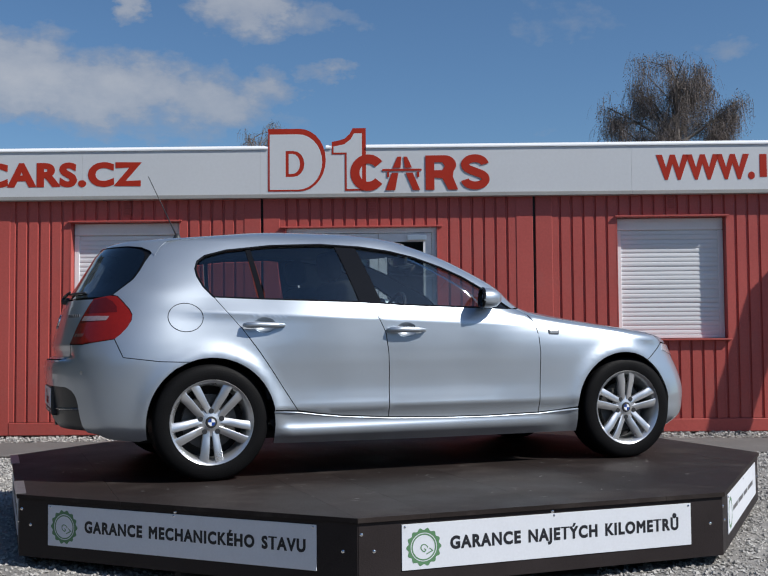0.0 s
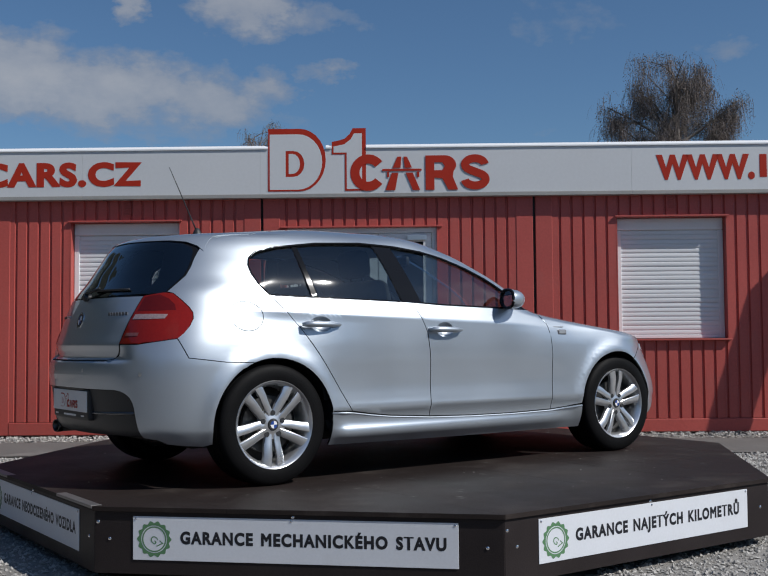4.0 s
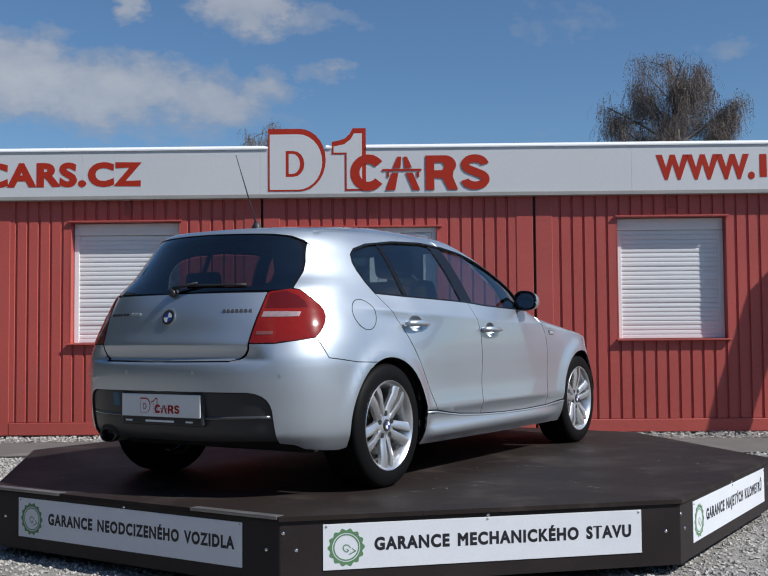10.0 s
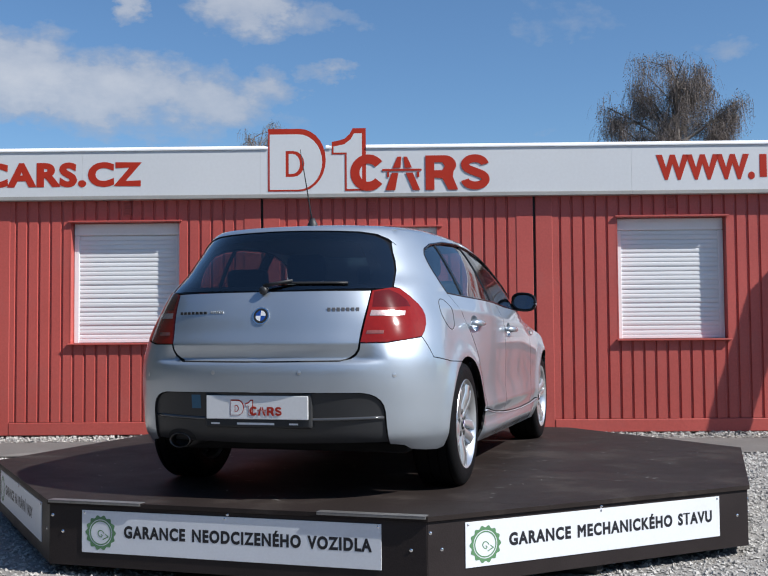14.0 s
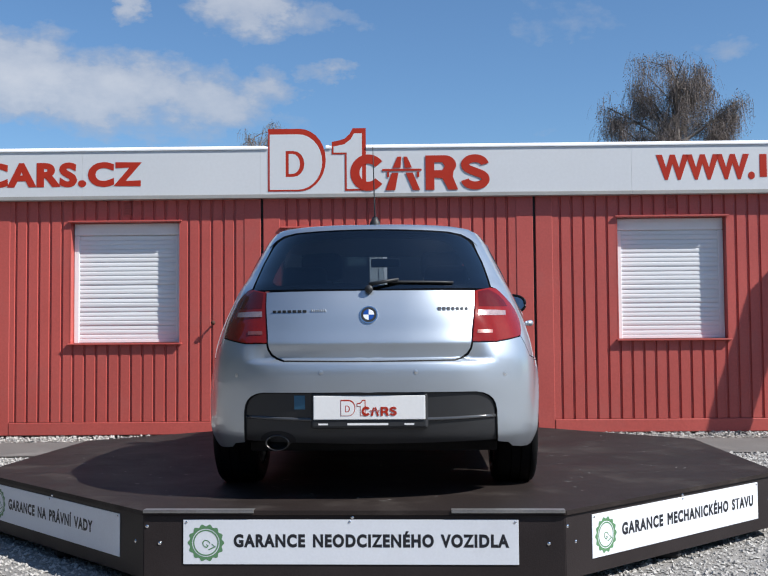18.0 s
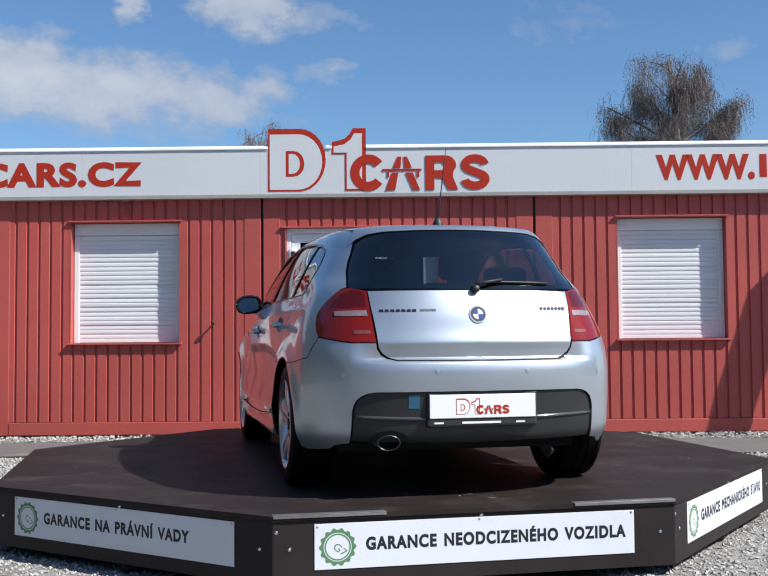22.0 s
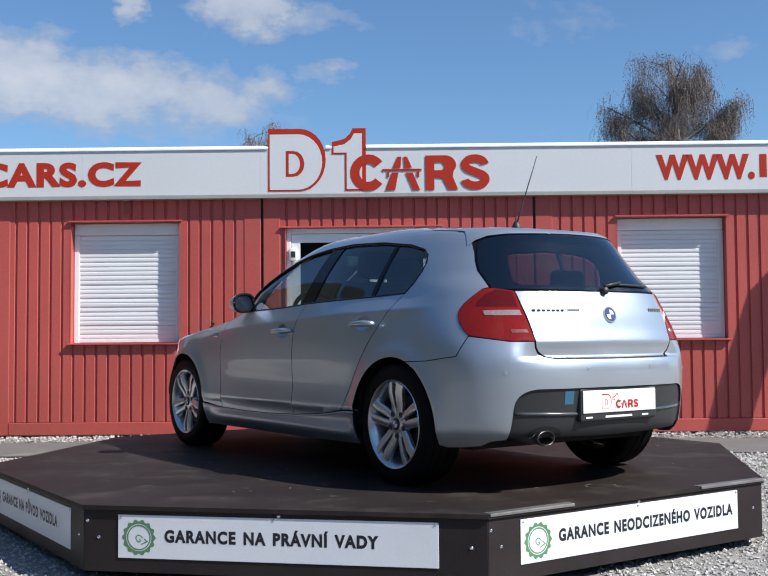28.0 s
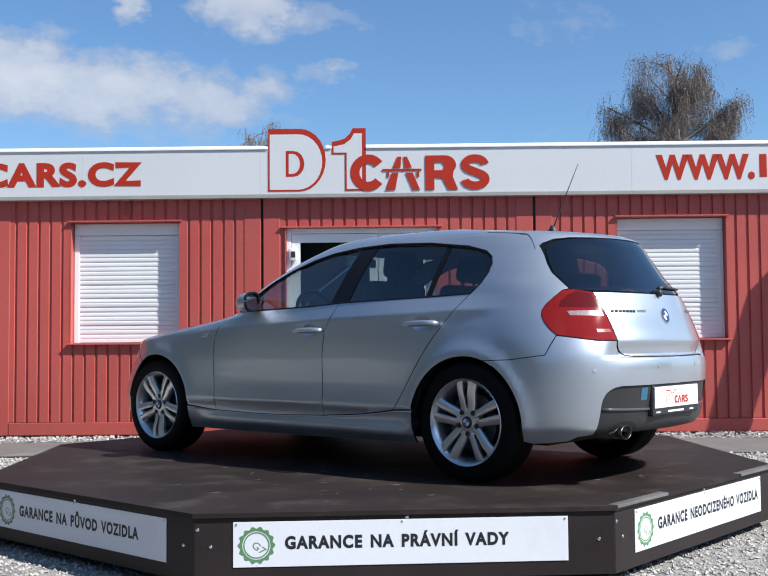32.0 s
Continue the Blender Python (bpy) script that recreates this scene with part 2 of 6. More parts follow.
def part(name, bm, material, parent, label="", smooth=False, at=None):
    me = bpy.data.meshes.new(name)
    bm.to_mesh(me)
    bm.free()
    me.materials.append(material)
    if smooth:
        me.shade_smooth()
        try:
            me.set_sharp_from_angle(angle=radians(38))
        except AttributeError:
            pass
    ob = new(name, me)
    if parent:
        ob.parent = parent
    if at is not None:
        ob.location = at
    if label:
        tagged(ob, label)
    return ob


def box(bm, lo, hi, bevel=0.0, seg=2):
    v = [bm.verts.new((x, y, z)) for x in (lo[0], hi[0]) for y in (lo[1], hi[1]) for z in (lo[2], hi[2])]
    fs = [bm.faces.new([v[i] for i in q]) for q in ((0, 1, 3, 2), (4, 6, 7, 5), (0, 4, 5, 1), (2, 3, 7, 6), (0, 2, 6, 4), (1, 5, 7, 3))]
    if bevel:
        es = list({e for f in fs for e in f.edges})
        bmesh.ops.bevel(bm, geom=es, offset=bevel, segments=seg, profile=0.5, affect="EDGES")
    return bm


def boxed(lo, hi, bevel=0.0, seg=2):
    return box(bmesh.new(), lo, hi, bevel, seg)


def lathe(profile, n=48, axis="y", at=(0, 0, 0), closed=False):
    """profile: (radius, along). Returns verts and faces of a turned body."""
    vs, fs = [], []
    for i in range(n):
        a = 2 * math.pi * i / n
        for r, h in profile:
            c, s = r * math.cos(a), r * math.sin(a)
            p = {"y": (c, h, s), "z": (c, s, h), "x": (h, c, s)}[axis]
            vs.append((p[0] + at[0], p[1] + at[1], p[2] + at[2]))
    k = len(profile)
    for i in range(n):
        j = (i + 1) % n
        for q in range(k if closed else k - 1):
            r = (q + 1) % k
            fs.append((i * k + q, j * k + q, j * k + r, i * k + r))
    return vs, fs


def tube(points, radius, sides=8, closed=False):
    """A round bar along points."""
    pts = [Vector(p) for p in points]
    vs, fs, n = [], [], len(points)
    for i, p in enumerate(pts):
        a, b = (pts[i - 1] if i or closed else p), (pts[(i + 1) % n] if i < n - 1 or closed else p)
        d = (b - a).normalized()
        u = d.orthogonal().normalized() if abs(d.z) > 0.99 else d.cross(Vector((0, 0, 1))).normalized()
        w = d.cross(u)
        r = radius[i] if isinstance(radius, (list, tuple)) else radius
        for k in range(sides):
            t = 2 * math.pi * k / sides
            vs.append(p + r * (math.cos(t) * u + math.sin(t) * w))
    for i in range(n if closed else n - 1):
        j = (i + 1) % n
        for k in range(sides):
            l = (k + 1) % sides
            fs.append((i * sides + k, i * sides + l, j * sides + l, j * sides + k))
    if not closed:
        fs.append(tuple(range(sides - 1, -1, -1)))
        fs.append(tuple((n - 1) * sides + k for k in range(sides)))
    return vs, fs


def text_letters(words, height, width=None, depth=0.0, bold=0.0, space=1.0):
    """Lettering, one bmesh a letter with its accent: lower left at the origin, in the xz plane facing -y, fitted to height and width."""
    cu = bpy.data.curves.new("lettering", "FONT")
    cu.body, cu.size, cu.extrude, cu.resolution_u = words, 1.0, 0.0, 4
    cu.space_character, cu.space_word = space, 1.0 + 2.5 * (space - 1.0)
    ob = bpy.data.objects.new("lettering", cu)
    scene.collection.objects.link(ob)
    dg = bpy.context.evaluated_depsgraph_get()
    me = bpy.data.meshes.new_from_object(ob.evaluated_get(dg))
    bpy.data.objects.remove(ob)
    co = [tuple(v.co) for v in me.vertices]
    polys = [tuple(p.vertices) for p in me.polygons]
    bpy.data.meshes.remove(me)
    if bold:
        # thicken the strokes: push the outline outwards
        count = collections.Counter(frozenset(e) for p in polys for e in zip(p, p[1:] + p[:1]))
        push = collections.defaultdict(list)
        for p in polys:
            area = sum(co[i][0] * co[j][1] - co[j][0] * co[i][1] for i, j in zip(p, p[1:] + p[:1]))
            for i, j in zip(p, p[1:] + p[:1]):
                if count[frozenset((i, j))] == 1:
                    n = Vector((co[j][1] - co[i][1], co[i][0] - co[j][0])) * (1 if area > 0 else -1)
                    if n.length > 1e-9:
                        n.normalize()
                        push[i].append(n)
                        push[j].append(n)
        for i, ns in push.items():
            m = sum(ns, Vector((0, 0)))
            if m.length > 1e-6:
                m.normalize()
                m *= bold / max(0.6, m.dot(ns[0]))
                co[i] = (co[i][0] + m.x, co[i][1] + m.y, 0.0)
    root = list(range(len(co)))

    def find(i):
        while root[i] != i:
            root[i] = root[root[i]]
            i = root[i]
        return i
    for p in polys:
        for i in p[1:]:
            root[find(i)] = find(p[0])
    shapes = collections.defaultdict(list)
    for p in polys:
        shapes[find(p[0])].append(p)
    spans = sorted((min(co[i][0] for p in ps for i in p), max(co[i][0] for p in ps for i in p), k) for k, ps in shapes.items())
    letters, end = [], -9.0
    for lo, hi, k in spans:
        if lo > end - 0.6 * (hi - lo):
            letters.append([])
        letters[-1] += shapes[k]
        end = hi if lo > end - 0.6 * (hi - lo) else max(end, hi)
    lo, hi = spans[0][0], max(s[1] for s in spans)
    kz = height / 0.73
    kx = kz if width is None else width / (hi - lo)
    out = []
    for ps in letters:
        used = sorted({i for p in ps for i in p})
        wm = bmesh.new()
        mp = {i: wm.verts.new(((co[i][0] - lo) * kx, -depth, co[i][1] * kz)) for i in used}
        top = []
        for p in ps:
            try:
                top.append(wm.faces.new([mp[i] for i in p]))
            except ValueError:
                pass
        if depth > 0.001:
            r = bmesh.ops.extrude_face_region(wm, geom=top)
            for v in [x for x in r["geom"] if isinstance(x, bmesh.types.BMVert)]:
                v.co.y += depth
            bmesh.ops.recalc_face_normals(wm, faces=wm.faces[:])
        else:
            wm.normal_update()
            for f in wm.faces:
                if f.normal.y > 0:
                    f.normal_flip()
        out.append(wm)
    return out


# ---- ground ----
def slab(name, x0, x1, y0, y1, z0, z1, material, nx=1, ny=1, wob=0.0):
    """Ground sheet as a grid with a slightly uneven top."""
    vs = [(x0 + (x1 - x0) * i / nx, y0 + (y1 - y0) * j / ny,
           z1 + wob * noise.noise(Vector((i * 0.37, j * 0.41, 1.7)))) for j in range(ny + 1) for i in range(nx + 1)]
    fs = [(j * (nx + 1) + i, j * (nx + 1) + i + 1, (j + 1) * (nx + 1) + i + 1, (j + 1) * (nx + 1) + i) for j in range(ny) for i in range(nx)]
    return mesh_ob(name, vs, fs, material, smooth=wob > 0)


tagged(slab("ground", -600, 600, -600, 900, 0, 0, M["gravel"]), "pale grey gravel yard around the turntable", "ground", kind="structure")
# out of view: dark ground added so the car's lower body reflects less light
tagged(slab("road", -60, 60, -60, 3.4, 0, 0.006, M["paving"]), "unseen worn grey asphalt before the turntable, added to darken reflections", "road", kind="structure")
tagged(slab("pavement", -14, 14, 10.05, 11.45, 0, 0.012, M["paving"], 80, 8, 0.004),
       "worn grey asphalt strip before the red office", "pavement", kind="structure")


def stones(name, rects, count, size, seed, label, lift=0.0, material="stone"):
    """Loose gravel as one heap of faceted stones."""
    rnd = np.random.RandomState(seed)
    base = np.array([(1, 0, 0), (-1, 0, 0), (0, 1, 0), (0, -1, 0), (0, 0, 1), (0, 0, -1)], float)
    tri = [(0, 2, 4), (2, 1, 4), (1, 3, 4), (3, 0, 4), (2, 0, 5), (1, 2, 5), (3, 1, 5), (0, 3, 5)]
    area = np.array([(r[1] - r[0]) * (r[3] - r[2]) for r in rects])
    vs, fs = [], []
    for r, k in zip(rects, (count * area / area.sum()).astype(int)):
        for _ in range(k):
            c = np.array((rnd.uniform(r[0], r[1]), rnd.uniform(r[2], r[3]), 0))
            s = size * rnd.uniform(0.45, 1.5)
            a = rnd.uniform(0, 6.28)
            p = base * (1 + 0.5 * rnd.uniform(-1, 1, (6, 1))) * (s, s * rnd.uniform(0.6, 1), s * rnd.uniform(0.4, 0.8))
            p = p @ np.array([(math.cos(a), -math.sin(a), 0.2), (math.sin(a), math.cos(a), 0.1), (-0.2, 0.1, 1)])
            c[2] = lift * rnd.uniform(0, 1) + s * 0.25
            o = len(vs)
            vs.extend(p + c)
            fs.extend([(i + o, j + o, q + o) for i, j, q in tri])
    ob = mesh_ob(name, vs, fs, M[material])
    return tagged(ob, label, "gravel", kind="stuff")


stones("gravel", [(-3.1, -1.0, 3.9, 7.2), (1.0, 3.3, 3.9, 7.2)], 23000, 0.0105, 3, "loose pale grey crushed gravel beside the turntable")
stones("gravel", [(-5.0, -2.0, 7.2, 10.05), (1.9, 5.0, 7.2, 10.05)], 19000, 0.014, 4, "loose pale grey crushed gravel before the pavement")
stones("gravel", [(-7, 7, 11.45, 11.82)], 9000, 0.012, 5, "white gravel strip along the foot of the office wall", 0.05, "white_stone")



def build_boundary():
    """Unseen dark blocks added behind and beside the camera, to darken the car's reflections."""
    hd = tagged(new("dark_surround"), "unseen dark blocks that close the yard and darken reflections", "hedge", kind="structure")
    rnd = random.Random(21)
    for a, b in (((-16, -15), (28, -15)), ((-16, -15), (-16, 26)), ((28, -15), (28, 16))):
        n = 26
        for k in range(n):
            t0, t1 = k / n, (k + 1) / n
            x0, y0 = a[0] + (b[0] - a[0]) * t0, a[1] + (b[1] - a[1]) * t0
            x1, y1 = a[0] + (b[0] - a[0]) * t1, a[1] + (b[1] - a[1]) * t1
            h = rnd.uniform(8.0, 11.0) if b[0] < 0 else rnd.uniform(3.2, 6.0)
            w = rnd.uniform(0.5, 1.0)
            part("shrub", boxed((min(x0, x1) - w, min(y0, y1) - w, 0), (max(x0, x1) + w * 0.2, max(y0, y1) + w * 0.2, h), 0.4, 2), M["hedge"], hd, smooth=True)


build_boundary()

# ---- red cabin office ----
WALL_Y = 11.83
MODULES = (-7.573, -4.479, -1.385, 1.709, 4.803, 7.897)       # joints between the cabins
RIB_FROM = (0.06, 0.053, 0.056, 0.068, 0.06)                 # first groove past each corner post
WIN = [("window_1", -3.572, -2.330), ("window_2", 2.648, 3.872)]
WIN_Z = (1.09, 2.47)
DOOR = (-1.11, 0.605, 0.22, 2.38)
TOP = 2.80


def ribbed(name, x0, x1, z0, z1, parent, phase):
    """Trapezoid-ribbed steel sheet: broad flats and narrow grooves."""
    period, depth = 0.132, 0.019
    xs = [(x0, 0.0)]
    k = math.floor((x0 - phase) / period)
    while True:
        g = phase + k * period
        for dx, d in ((0.0, 0.0), (0.008, depth), (0.026, depth), (0.034, 0.0)):
            if x0 < g + dx < x1:
                xs.append((g + dx, d))
        k += 1
        if g > x1:
            break
    xs.append((x1, xs[-1][1]))
    vs = []
    for x, d in xs:
        vs += [(x, WALL_Y + d, z0), (x, WALL_Y + d, z1)]
    fs = [(2 * i, 2 * i + 2, 2 * i + 3, 2 * i + 1) for i in range(len(xs) - 1)]
    n = len(vs)
    vs += [(x0, WALL_Y + 0.05, z0), (x0, WALL_Y + 0.05, z1), (x1, WALL_Y + 0.05, z0), (x1, WALL_Y + 0.05, z1)]
    fs += [(n, n + 1, n + 3, n + 2)]
    return mesh_ob(name, vs, fs, M["clad"], parent)


def build_office():
    front = tagged(new("wall_front"), "red ribbed steel front wall of the cabin office", "wall", kind="structure")
    for i in range(len(MODULES) - 1):
        a, b = MODULES[i], MODULES[i + 1]
        wins = [(w[1], w[2], WIN_Z[0], WIN_Z[1]) for w in WIN if a < w[1] < b]
        if a < DOOR[0] < b:
            wins.append((DOOR[0], DOOR[1], DOOR[2] - 0.01, DOOR[3]))
        l, r = a + 0.205, b - 0.205
        ph = l + RIB_FROM[i]
        if not wins:
            ribbed("cladding", l, r, 0.20, 2.72, front, ph)
        for w in wins:
            ribbed("cladding", l, w[0] - 0.014, 0.20, 2.72, front, ph)
            ribbed("cladding", w[1] + 0.014, r, 0.20, 2.72, front, ph)
            ribbed("cladding", w[0] - 0.014, w[1] + 0.014, w[3] + 0.02, 2.72, front, ph)
            if w[2] > 0.5:
                ribbed("cladding", w[0] - 0.014, w[1] + 0.014, 0.20, w[2] - 0.02, front, ph)
        # corner posts and rails of the cabin
        for x0, x1 in ((a + 0.014, l), (r, b - 0.014)):
            part("corner_post", boxed((x0, WALL_Y - 0.006, 0.05), (x1, WALL_Y + 0.1, 2.76), 0.006), M["clad"], front)
        part("bottom_rail", boxed((l, WALL_Y - 0.012, 0.05), (r, WALL_Y + 0.1, 0.195), 0.008), M["clad"], front)
        part("top_rail", boxed((l, WALL_Y - 0.004, 2.722), (r, WALL_Y + 0.1, 2.80), 0.004), M["clad"], front)
        part("joint_seal", boxed((a - 0.0125, WALL_Y + 0.02, 0.05), (a + 0.0125, WALL_Y + 0.08, 2.74)), M["clad_dark"], front)
    part("backing", boxed((MODULES[0], WALL_Y + 0.32, 0.02), (MODULES[2] + 0.2, WALL_Y + 0.36, 2.8)), M["interior"], front)
    part("backing", boxed((MODULES[3] - 0.2, WALL_Y + 0.32, 0.02), (MODULES[5], WALL_Y + 0.36, 2.8)), M["interior"], front)
    # vent slots under the fascia
    for vx in (-2.925, -0.13, 3.26):
        vent = tagged(new("vent_grille"), "small red louvred vent high in the wall", "vent", "wall vents")
        for k in range(5):
            part("louvre", boxed((vx - 0.034, WALL_Y - 0.016, 2.545 + 0.030 * k), (vx + 0.034, WALL_Y - 0.003, 2.558 + 0.030 * k), 0.002), M["clad"], vent)
        part("surround", boxed((vx - 0.040, WALL_Y - 0.003, 2.535), (vx + 0.040, WALL_Y + 0.004, 2.69)), M["clad"], vent)
    body = tagged(new("office_shell"), "flat-roofed body of the red cabin office", "building", kind="structure")
    part("side_wall", boxed((MODULES[0] - 0.1, WALL_Y + 0.1, 0.05), (MODULES[0], WALL_Y + 6.0, 2.8)), M["clad"], body)
    part("side_wall", boxed((MODULES[-1], WALL_Y + 0.1, 0.05), (MODULES[-1] + 0.1, WALL_Y + 6.0, 2.8)), M["clad"], body)
    part("rear_wall", boxed((MODULES[0] - 0.1, WALL_Y + 6.0, 0.05), (MODULES[-1] + 0.1, WALL_Y + 6.1, 2.8)), M["clad"], body)
    part("roof_deck", boxed((MODULES[0] - 0.1, WALL_Y + 0.12, 2.81), (MODULES[-1] + 0.1, WALL_Y + 6.1, 2.95)), M["interior"], body)


def build_window(name, x0, x1):
    z0, z1 = WIN_Z
    win = tagged(new(name), "white window with its roller shutter closed, in a red reveal", "window", kind="structure")
    D = 0.118
    # red reveal and sill
    part("reveal", boxed((x0 - 0.013, WALL_Y - 0.002, z0), (x0, WALL_Y + 0.14, z1)), M["clad"], win)
    part("reveal", boxed((x1, WALL_Y - 0.002, z0), (x1 + 0.013, WALL_Y + 0.14, z1)), M["clad"], win)
    part("drip_cap", boxed((x0 - 0.03, WALL_Y - 0.035, z1), (x1 + 0.03, WALL_Y + 0.12, z1 + 0.018), 0.003), M["clad"], win)
    part("sill", boxed((x0 - 0.03, WALL_Y - 0.05, z0 - 0.02), (x1 + 0.03, WALL_Y + 0.12, z0), 0.004), M["clad"], win)
    # shutter box, guides, frame
    part("shutter_box", boxed((x0 + 0.004, WALL_Y + D - 0.02, z1 - 0.14), (x1 - 0.004, WALL_Y + D + 0.16, z1 - 0.004), 0.012), M["frame"], win)
    part("guide_rail", boxed((x0 + 0.004, WALL_Y + D - 0.012, z0 + 0.003), (x0 + 0.062, WALL_Y + D + 0.05, z1 - 0.143), 0.005), M["frame"], win)
    part("guide_rail", boxed((x1 - 0.062, WALL_Y + D - 0.012, z0 + 0.003), (x1 - 0.004, WALL_Y + D + 0.05, z1 - 0.143), 0.005), M["frame"], win)
    n = 23
    top, bot = z1 - 0.143, z0 + 0.045
    h = (top - bot) / n
    prof = [(0.0, 0.006), (0.08, 0.003), (0.28, 0.0), (0.60, 0.0), (0.88, 0.002), (0.96, 0.006), (1.0, 0.006)]
    xa, xb = x0 + 0.06, x1 - 0.06
    vs, fs = [], []
    for f, d in prof:
        vs += [(xa, d, f * h), (xb, d, f * h)]
    for i in range(len(prof) - 1):
        fs.append((2 * i, 2 * i + 1, 2 * i + 3, 2 * i + 2))
    first = mesh_ob("slat", vs, fs, M["slat"], win)
    first.location = (0, WALL_Y + D, bot)
    rnd = random.Random(len(name) + int(x0 * 10))
    for k in range(1, n):
        s = new("slat", first.data)
        s.parent = win
        s.location = (0, WALL_Y + D + rnd.uniform(-0.0012, 0.0012), bot + k * h)
        s.rotation_euler = (radians(rnd.uniform(-6.0, 6.0)), 0, 0)
    part("end_bar", boxed((xa, WALL_Y + D - 0.004, z0 + 0.006), (xb, WALL_Y + D + 0.02, z0 + 0.044), 0.004), M["frame"], win)


def build_door():
    x0, x1, z0, z1 = DOOR
    dr = tagged(new("door_1"), "white glazed double door of the office, closed", "door", kind="structure")
    y = WALL_Y + 0.03
    part("drip_cap", boxed((x0 - 0.06, WALL_Y - 0.035, z1), (x1 + 0.06, WALL_Y + 0.1, z1 + 0.02), 0.003), M["clad"], dr)
    for a, b in ((x0 - 0.013, x0), (x1, x1 + 0.013)):
        part("reveal", boxed((a, WALL_Y - 0.02, z0), (b, WALL_Y + 0.1, z1)), M["clad"], dr)
    for a, b in ((x0, x0 + 0.055), (x1 - 0.055, x1)):
        part("jamb", boxed((a, y, z0), (b, y + 0.07, z1), 0.006), M["frame"], dr)
    part("head", boxed((x0 + 0.055, y, z1 - 0.06), (x1 - 0.055, y + 0.07, z1), 0.006), M["frame"], dr)
    mid = (x0 + x1) / 2 + 0.19
    for a, b in ((x0 + 0.06, mid - 0.004), (mid + 0.004, x1 - 0.06)):
        leaf = mesh_ob("leaf", *frame_mesh(a, b, z0 + 0.02, z1 - 0.066, 0.095, y + 0.008, y + 0.06), M["frame"], dr)
        mesh_ob("pane", [(a + 0.09, y + 0.035, z0 + 0.11), (b - 0.09, y + 0.035, z0 + 0.11), (b - 0.09, y + 0.035, z1 - 0.16), (a + 0.09, y + 0.035, z1 - 0.16),
                         (a + 0.09, y + 0.041, z0 + 0.11), (b - 0.09, y + 0.041, z0 + 0.11), (b - 0.09, y + 0.041, z1 - 0.16), (a + 0.09, y + 0.041, z1 - 0.16)],
                [(0, 1, 2, 3), (7, 6, 5, 4), (0, 4, 5, 1), (1, 5, 6, 2), (2, 6, 7, 3), (3, 7, 4, 0)], M["pane"], leaf)
        part("threshold_plate", boxed((a + 0.1, y - 0.002, z0 + 0.03), (b - 0.1, y + 0.006, z0 + 0.1)), M["alloy"], leaf)
    # closer arm on the head
    part("door_closer", boxed((x1 - 0.34, y - 0.04, z1 - 0.15), (x1 - 0.12, y + 0.0, z1 - 0.09), 0.006), M["alloy"], dr)
    box_ = tagged(part("alarm_box", boxed((x0 + 0.035, y - 0.05, 2.01), (x0 + 0.125, y - 0.002, 2.155), 0.012), M["white"], None, smooth=True),
                  "small white sensor box on the door frame", "sensor")
    part("screen", boxed((x0 + 0.055, y - 0.052, 2.045), (x0 + 0.105, y - 0.0495, 2.115)), M["plastic"], box_, "dark screen")
    part("step", boxed((x0 - 0.1, WALL_Y - 0.38, 0.0), (x1 + 0.1, WALL_Y - 0.02, 0.16), 0.01), M["paving"], dr)
    part("backing", boxed((MODULES[2] + 0.21, WALL_Y + 1.5, 0.02), (MODULES[3] - 0.21, WALL_Y + 1.54, 2.8)), M["interior"], dr)
    kn = tagged(new("wall_bracket"), "rusty red bracket sticking out of the wall", "bracket")
    mesh_ob("arm", *tube([(-1.93, WALL_Y + 0.01, 1.31), (-1.93, WALL_Y - 0.07, 1.31)], 0.010), M["rust"], kn, smooth=True)
    mesh_ob("head", *lathe([(0.0, -0.016), (0.022, -0.014), (0.026, 0.0), (0.022, 0.014), (0.0, 0.016)], 16, "y", (-1.93, WALL_Y - 0.08, 1.31)), M["rust"], kn, smooth=True)


def build_shadow_board():
    # unseen board, added only to cast the slanting shadow at the wall's right end
    ps = tagged(new("shadow_board"), "unseen slanting red board, added to cast a shadow on the office front", "awning", kind="structure")
    ring = ((11.08, 1.64), (11.339, 2.74), (11.822, 2.74), (11.822, 2.62), (11.62, 2.60), (11.28, 1.16))
    n = len(ring)
    vs = [(5.2 + dx, y, z) for dx in (0, 0.04) for y, z in ring]
    mesh_ob("side_board", vs, [tuple(range(n)), tuple(range(2 * n - 1, n - 1, -1))] + [(k, k + n, (k + 1) % n + n, (k + 1) % n) for k in range(n)], M["clad"], ps)


def frame_mesh(x0, x1, z0, z1, w, ya, yb):
    """Rectangular frame with an open middle."""
    o = [(x0, z0), (x1, z0), (x1, z1), (x0, z1)]
    i = [(x0 + w, z0 + w), (x1 - w, z0 + w), (x1 - w, z1 - w), (x0 + w, z1 - w)]
    vs = [(x, y, z) for y in (ya, yb) for ring in (o, i) for x, z in ring]
    fs = []
    for k in range(4):
        l = (k + 1) % 4
        fs += [(k, l, 4 + l, 4 + k), (8 + k, 12 + k, 12 + l, 8 + l), (k, 8 + k, 8 + l, l), (4 + k, 4 + l, 12 + l, 12 + k)]
    return vs, fs


